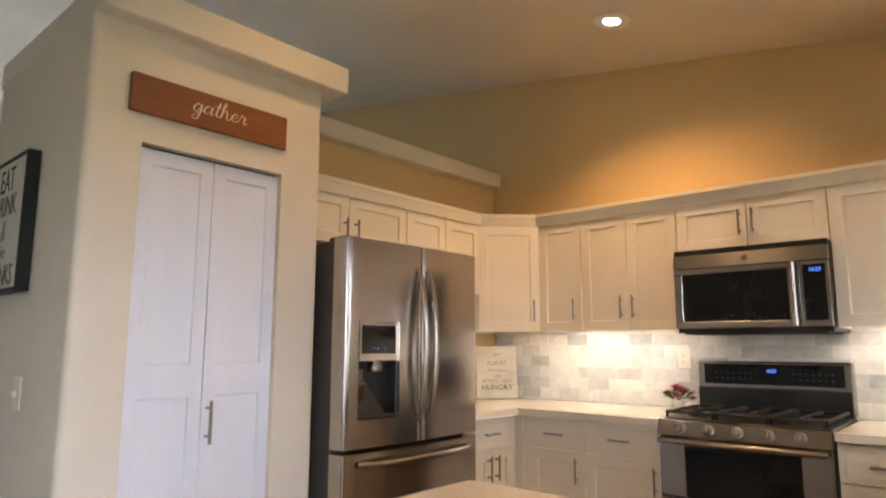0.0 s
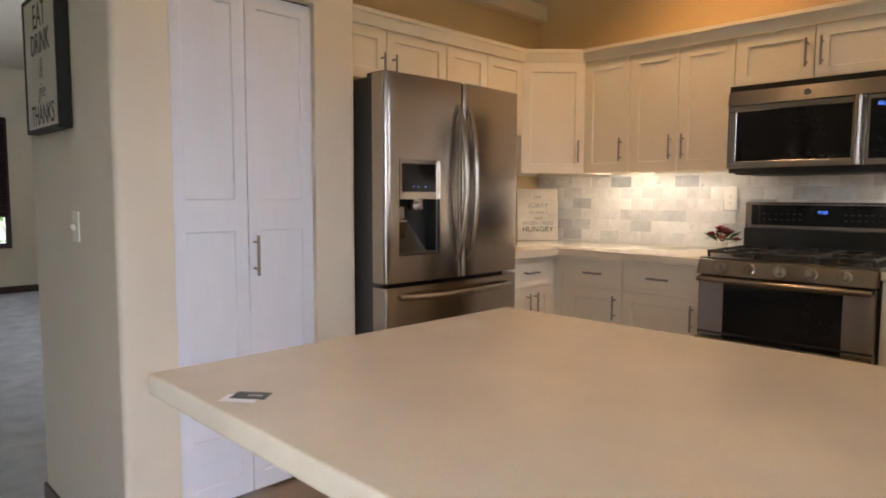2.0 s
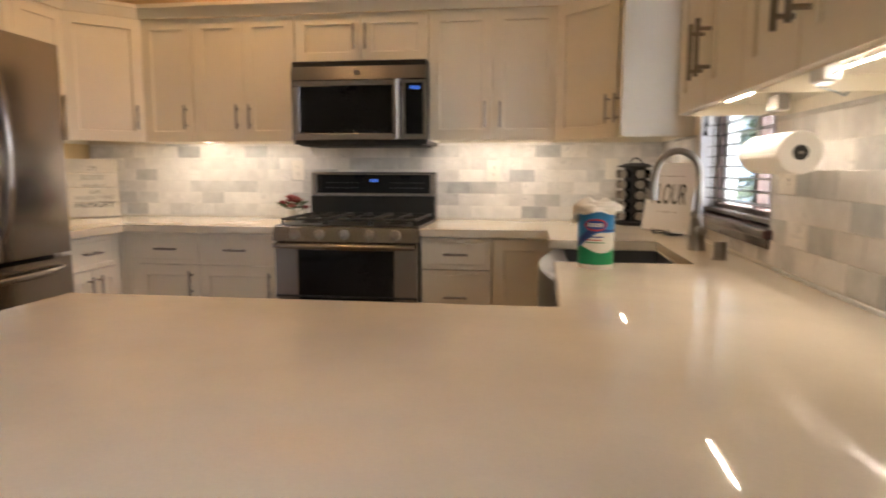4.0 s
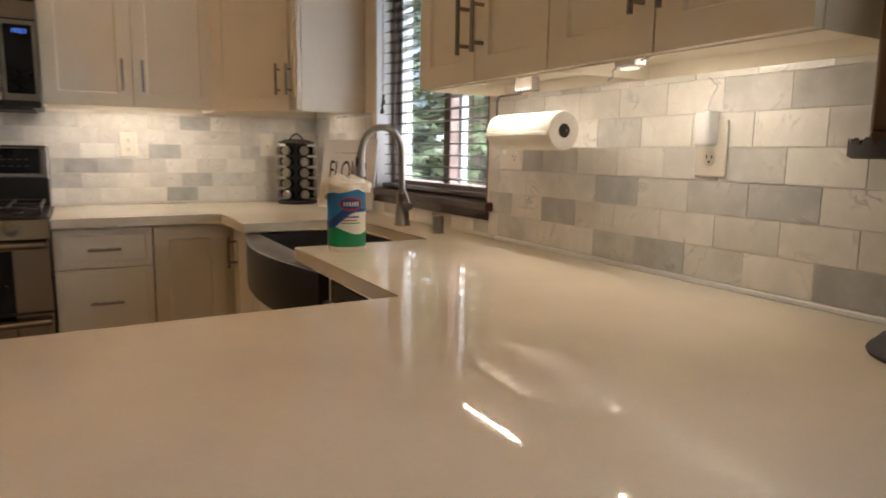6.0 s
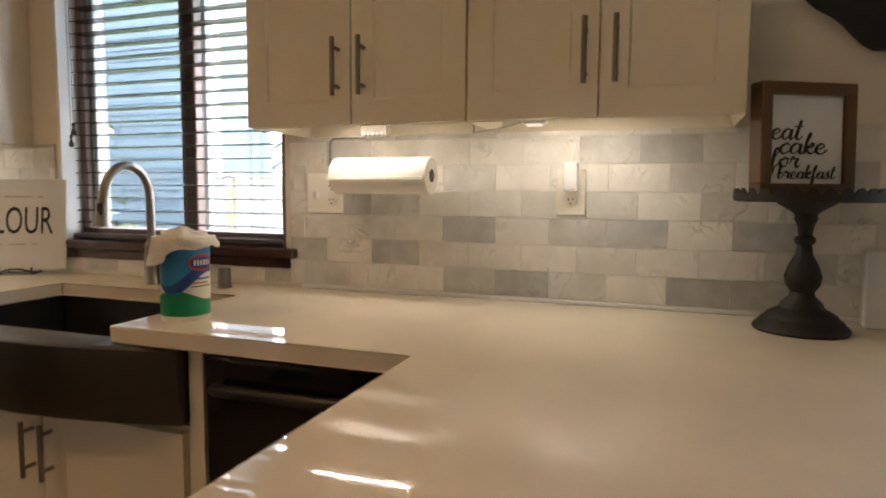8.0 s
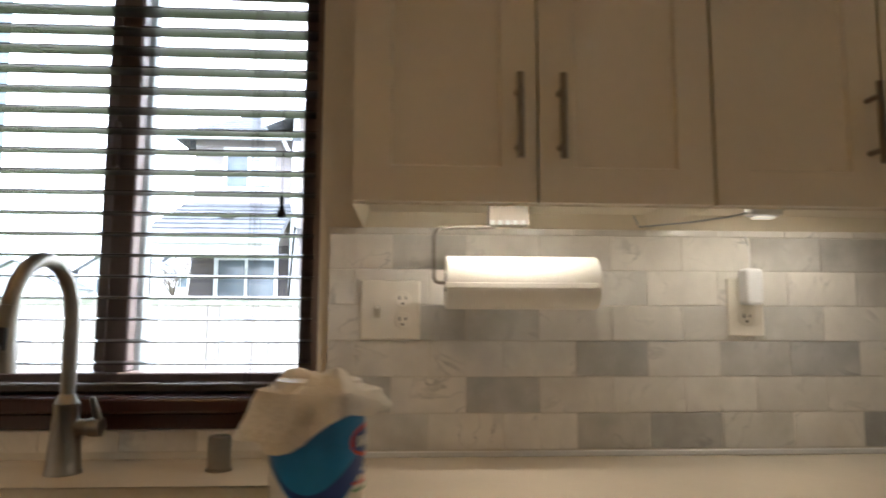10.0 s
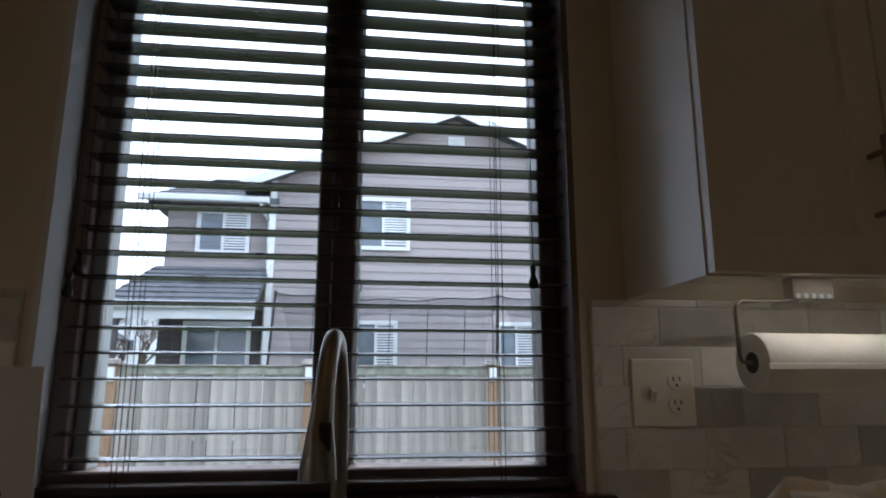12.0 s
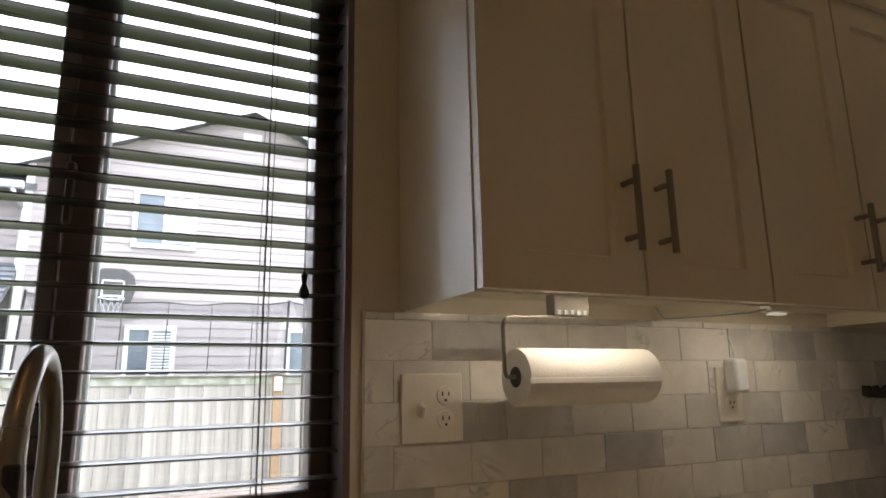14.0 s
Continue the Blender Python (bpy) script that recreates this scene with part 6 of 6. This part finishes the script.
part("backboard", bm, GREYSIDE, hp)
bm = bmesh.new()
for a, b, c, d in ((-0.2, 0.2, 0.12, 0.15), (-0.2, 0.2, 0.42, 0.45), (-0.2, -0.17, 0.12, 0.45), (0.17, 0.2, 0.12, 0.45)):
    box(12.88, 12.899, -0.95 + a, -0.95 + b, 2.95 + c, 2.95 + d, into=bm)
part("target_square", bm, TRIMW, hp)
part("rim", tube([(12.68 + 0.22 * math.cos(2 * math.pi * k / 20), -0.95 + 0.22 * math.sin(2 * math.pi * k / 20), 3.02) for k in range(21)], 0.012, 6), TRIMW, hp)
bm = bmesh.new()
for k in range(10):
    a = 2 * math.pi * k / 10
    tube([(12.68 + 0.22 * math.cos(a), -0.95 + 0.22 * math.sin(a), 3.02), (12.68 + 0.13 * math.cos(a + 0.5), -0.95 + 0.13 * math.sin(a + 0.5), 2.75)], 0.008, 4, into=bm)
part("net", bm, TRIMW, hp)
part("bracket", tube([(12.94, -0.95, 3.25), (13.39, -0.95, 3.35)], 0.04, 8), BLACK, hp)

# sports net strung between poles in the neighbour's yard
NETM = bpy.data.materials.new("black_netting")
NETM.use_nodes = True
nn, nl = NETM.node_tree.nodes, NETM.node_tree.links
nn["Principled BSDF"].inputs["Base Color"].default_value = (0.035, 0.04, 0.05, 1)
nn["Principled BSDF"].inputs["Roughness"].default_value = 0.9
knots = nn.new("ShaderNodeTexNoise")
knots.inputs["Scale"].default_value = 2.5
weave = nn.new("ShaderNodeMapRange")
weave.inputs[3].default_value, weave.inputs[4].default_value = 0.14, 0.34
nl.new(knots.outputs[0], weave.inputs[0])
nl.new(weave.outputs[0], nn["Principled BSDF"].inputs["Alpha"])
NX = 10.5
nt = thing("sports_net", (NX, -2.0, -0.5), "black sports net strung between thin poles behind the fence", "net")


def net_panel(ya, yb, bulge):
    """A hanging net between two poles: sagging top, inward-curved ends."""
    bm = bmesh.new()
    n, rows = 20, []
    for j in range(13):
        v = j / 12
        pull_in = bulge * math.sin(math.pi * min(1.0, (1 - v) * 1.15)) ** 0.8
        line = []
        for i in range(n + 1):
            u = i / n
            y = ya - pull_in + (yb + pull_in - ya + pull_in) * u
            sag = 0.10 * math.sin(math.pi * u) * v + 0.02 * math.sin(u * 23) * v
            line.append(bm.verts.new((NX + 0.06 * math.sin(u * 17 + v * 3), y, -0.4 + 3.16 * v - sag)))
        rows.append(line)
    for p, q2 in zip(rows, rows[1:]):
        for i in range(n):
            bm.faces.new((p[i], p[i + 1], q2[i + 1], q2[i]))
    part("netting", bm, NETM, nt, "fine black netting")
    bm = bmesh.new()
    line = []
    for i in range(n + 1):
        u = i / n
        sag = 0.10 * math.sin(math.pi * u) + 0.02 * math.sin(u * 23)
        drop = 0.30 + 0.05 * math.sin(u * 9)
        line.append([bm.verts.new((NX - 0.02, ya + (yb - ya) * u, 2.77 - sag - d)) for d in (0, drop)])
    for p, q2 in zip(line, line[1:]):
        bm.faces.new((p[0], q2[0], q2[1], p[1]))
    part("top_band", bm, NETM, nt, "gathered net along the top")
    part("rope", tube([(NX, ya + (yb - ya) * i / n, 2.775 - 0.10 * math.sin(math.pi * i / n) - 0.02 * math.sin(i / n * 23)) for i in range(n + 1)], 0.012, 5), BLACK, nt)
    for i in range(1, 6):
        y = ya + (yb - ya) * i / 6
        part("strap", tube([(NX - 0.03, y, 2.68), (NX - 0.02, y + 0.03, 1.6), (NX, y, -0.4)], 0.009, 5), BLACK, nt)


for y, lean in ((0.16, 0.0), (-3.92, 0.05), (-7.9, 0.0)):
    part("pole", tube([(NX + 0.05, y, -0.5), (NX + 0.05, y + 0.10, 1.2), (NX + 0.05, y + lean, 2.82)], 0.022, 8), BLACK, nt)
net_panel(0.16, -3.92, 0.34)
net_panel(-3.92, -7.9, 0.30)

# a second neighbour beyond the firs
th = thing("house", (12, 10, -0.5), "blue-grey lap-sided house beyond the firs", "house")
SIDEB = material("blue_grey_siding", (0.095, 0.135, 0.165), 0.75, vary=0.05, scale=2, grain=45, bump=0.06, stretch=(1, 0.1, 1), pieces=0.05)
part("wall", box(7.52, 9.2, 4.6, 30, -0.5, 8.0), SIDEB, th)
siding(th, 7.5, 4.6, 30.0, -0.5, 8.0, SIDEB)
part("corner_board", box(7.45, 7.56, 4.48, 4.61, -0.5, 8.0), TRIMW, th)
roof_plane("roof", th, (7.0, 4.45, 7.9), (7.0, 30.5, 7.9), (9.3, 30.5, 8.9), (9.3, 4.45, 8.9))
part("gutter", box(6.9, 7.02, 4.45, 30.5, 7.8, 7.94, 0.02), TRIMW, th)
house_window(th, 7.47, 11.6, 12.6, 0.9, 2.0)

# distant houses
for hx, hy, w, hh, rise in ((58, 33, 9, 3.8, 2.2), (62, 25.5, 8, 5.5, 2.6), (66, 19.5, 9, 6.2, 2.6), (70, 44, 10, 5, 2.4)):
    th = thing("house", (hx + 4, hy, -0.5), "distant pale house with a gabled roof", "house", "distant houses")
    part("wall", box(hx, hx + 8, hy - w / 2, hy + w / 2, -0.5, hh), TRIMW, th)
    bm = bmesh.new()
    tri = [(hy - w / 2, hh), (hy + w / 2, hh), (hy, hh + rise)]
    fa = [bm.verts.new((hx, y, z)) for y, z in tri]
    fb = [bm.verts.new((hx + 8, y, z)) for y, z in tri]
    bm.faces.new(fa[::-1])
    bm.faces.new(fb)
    for k in range(3):
        bm.faces.new((fa[k], fa[(k + 1) % 3], fb[(k + 1) % 3], fb[k]))
    bmesh.ops.recalc_face_normals(bm, faces=bm.faces)
    part("gable", bm, TRIMW, th)
    for sgn in (1, -1):
        ye = hy + sgn * (w / 2 + 0.6)
        roof_plane("roof", th, (hx - 0.6, ye, hh - rise * 0.13), (hx + 8.6, ye, hh - rise * 0.13), (hx + 8.6, hy, hh + rise + 0.1), (hx - 0.6, hy, hh + rise + 0.1), courses=6)
    for wy in (-0.25, 0.2):
        house_window(th, hx - 0.05, hy + wy * w - 0.7, hy + wy * w + 0.7, hh - 2.2, hh - 0.9, False)


# ---- trees ----
def conifer(at, height, spread, seed):
    rnd = random.Random(seed)
    th = thing("fir_tree", at, "dense green fir tree behind the fence", "tree", "fir trees")
    x, y, z = at
    part("trunk", tube([(x, y, z), (x + 0.05, y, z + height * 0.5), (x, y, z + height * 0.97)], [0.18, 0.11, 0.02], 8), BARK, th)
    bm = bmesh.new()
    for k in range(int(height * 22)):
        h = height * (0.06 + 0.92 * k / (height * 22))
        a = rnd.uniform(0, 6.283)
        ln = spread * (1.02 - h / height) * rnd.uniform(0.75, 1.1) + 0.1
        way = Vector((math.cos(a), math.sin(a), rnd.uniform(-0.35, -0.05)))
        root = Vector((x, y, z + h))
        n = max(5, int(ln * 14))
        for i in range(n):
            s = (i + 1) / n
            c = root + way * ln * s
            for sgn in (-1, 1, 0):
                d = Vector((-way.y * sgn, way.x * sgn, -0.35 + rnd.uniform(-0.3, 0.5))) + way * 0.5
                d = d.normalized() * rnd.uniform(0.14, 0.28)
                u = d.cross(Vector((0, 0, 1))).normalized() * 0.035 + Vector((0, 0, rnd.uniform(-0.02, 0.02)))
                vs = [bm.verts.new(p) for p in (c, c + d * 0.5 + u, c + d, c + d * 0.5 - u)]
                bm.faces.new(vs)
    part("crown", bm, LEAF, th)


conifer((4.3, 5.2, -0.5), 9.0, 1.6, 1)
conifer((3.4, 6.6, -0.5), 9.5, 1.8, 2)
conifer((5.6, 7.6, -0.5), 9.5, 1.5, 5)
# these two firs are added to keep bright sky off the counter's reflection
conifer((2.6, 5.9, -0.5), 9.0, 1.5, 8)
conifer((4.9, 6.5, -0.5), 10.0, 1.5, 9)


def bare_tree(at, height, seed):
    rnd = random.Random(seed)
    th = thing("bare_tree", at, "leafless grey tree in the distance", "tree")
    trunk, twigs = bmesh.new(), bmesh.new()

    def grow(p, way, ln, r, depth):
        q2 = p + way * ln
        tube([p, (p + q2) / 2 + Vector((rnd.uniform(-1, 1), rnd.uniform(-1, 1), 0)) * ln * 0.06, q2], [r, r * 0.85, r * 0.65], 5, into=trunk if depth < 2 else twigs)
        if depth < 5:
            for _ in range(3 if depth else 5):
                w2 = (way + Vector((rnd.uniform(-1, 1), rnd.uniform(-1, 1), rnd.uniform(-0.2, 0.7))) * 0.75).normalized()
                grow(p.lerp(q2, rnd.uniform(0.6, 1)), w2, ln * rnd.uniform(0.55, 0.8), r * 0.55, depth + 1)
    grow(Vector(at), Vector((0, 0, 1)), height * 0.33, 0.16, 0)
    part("trunk", trunk, BARK, th)
    part("twigs", twigs, BARK, th)


bare_tree((34, 10.2, -0.5), 6.5, 4)

# greenery outside the living room window
hg = thing("hedge", (WX - 4, -2.6, -0.4), "bright green leafy hedge outside the living room", "hedge")
rnd = random.Random(11)
bm = bmesh.new()
for _ in range(2600):
    c = Vector((WX - 4 + rnd.gauss(0, 0.35), rnd.uniform(-6, 1.5), rnd.uniform(-0.4, 1.8)))
    d = Vector((rnd.uniform(-1, 1), rnd.uniform(-1, 1), rnd.uniform(-1, 1))).normalized() * 0.12
    u = d.orthogonal().normalized() * 0.05
    bm.faces.new([bm.verts.new(p) for p in (c - d, c + u, c + d, c - u)])
part("foliage", bm, HEDGEM, hg)
setting("lawn", box(WX - 60, WX - 0.16, -60, 60, -0.55, -0.4), GRASSM, "green lawn beyond the living room", "ground")
setting("patio", box(-12, 0.17, -60, WYS - 0.16, -0.3, -0.1), material("patio_concrete", (0.32, 0.31, 0.29), 0.9, vary=0.1, scale=2, grain=60, bump=0.2), "plain concrete patio behind the house", "ground")

# ---- wall tiles ----
TP, TR, TZ0 = 0.148, 0.0708, 0.927
GAP = 0.0018
tile_meshes = {}
rnd = random.Random(21)


def tile(parent, turn, u0, u1, z0, z1, grey):
    """One bevelled tile on a wall; u runs along the wall, away from the corner."""
    w, h = round(u1 - u0 - GAP, 4), round(z1 - z0 - GAP, 4)
    key = (w, h, grey, turn)
    if key not in tile_meshes:
        bm = box(-w / 2, w / 2, -0.0085, -0.0055, -h / 2, h / 2)
        bmesh.ops.bevel(bm, geom=[e for e in bm.edges if all(v.co.y < -0.008 for v in e.verts)], offset=0.0006, segments=1, affect="EDGES")
        bm.transform(pose(0, 0, 0, 0, 0, turn))
        me = bpy.data.meshes.new("tile")
        bm.to_mesh(me)
        bm.free()
        me.materials.append((TILEW, TILEM, TILEG)[grey])
        tile_meshes[key] = me
    ob = new("tile", tile_meshes[key])
    ob.parent = parent
    c = (u0 + u1) / 2
    ob.location = (0, -c, (z0 + z1) / 2) if turn == EAST else (-c, 0, (z0 + z1) / 2)


def field(parent, turn, u0, u1, z0, z1, phase, greys):
    r = 0
    z = TZ0
    while z < z1 - 0.012:
        top = min(z + TR, z1)
        zz0 = max(z, z0)
        if top - zz0 > 0.012:
            start = phase + (TP / 2 if r % 2 else 0)
            k = math.floor((u0 - start) / TP)
            while start + k * TP < u1:
                a, b = max(u0, start + k * TP), min(u1, start + (k + 1) * TP)
                if b - a > 0.008:
                    shade = rnd.choices((0, 1, 2), (0.72, 0.21, 0.07))[0] if greys is None else 2 if (r, k) in greys else 1 if (r, k) in PALES else 0
                    tile(parent, turn, a, b, zz0, top, shade)
                k += 1
        z += TR
        r += 1


PH = 2.553 - 5 * TP  # a joint of the lowest course
# grey and pale grey tiles by course and place
GREYS = {(0, 4), (0, 7), (0, 8), (1, 1), (2, 3), (2, 6), (2, 8)}
PALES = {(0, 0), (0, 5), (0, 3), (1, -1), (1, 8), (2, 5), (3, 1), (3, 0), (3, 5), (4, 3), (4, 9), (5, 0), (5, 6), (5, 5), (3, 9)}
field(wall_east, EAST, 1.76, 3.41, TZ0, 1.366, PH, GREYS)
field(wall_east, EAST, 0.009, 0.803, TZ0, 1.366, PH, None)
field(wall_east, EAST, 0.803, 1.76, TZ0, 0.968, PH, None)
field(wall_north, NORTH, 0.009, 3.54, TZ0, 1.366, 0.05, None)
for name, b in (("grout", (-0.0068, -0.0004, -3.412, -1.758, 0.915, 1.366)), ("grout", (-0.0068, -0.0004, -0.804, -0.004, 0.915, 1.366)), ("grout", (-0.0068, -0.0004, -1.758, -0.804, 0.915, 0.969)),
                ("grout", (-3.545, -0.0025, -0.0068, -0.0004, 0.915, 1.366))):
    g = part(name, box(*b), GROUT, wall_east if b[0] > -1 else wall_north)
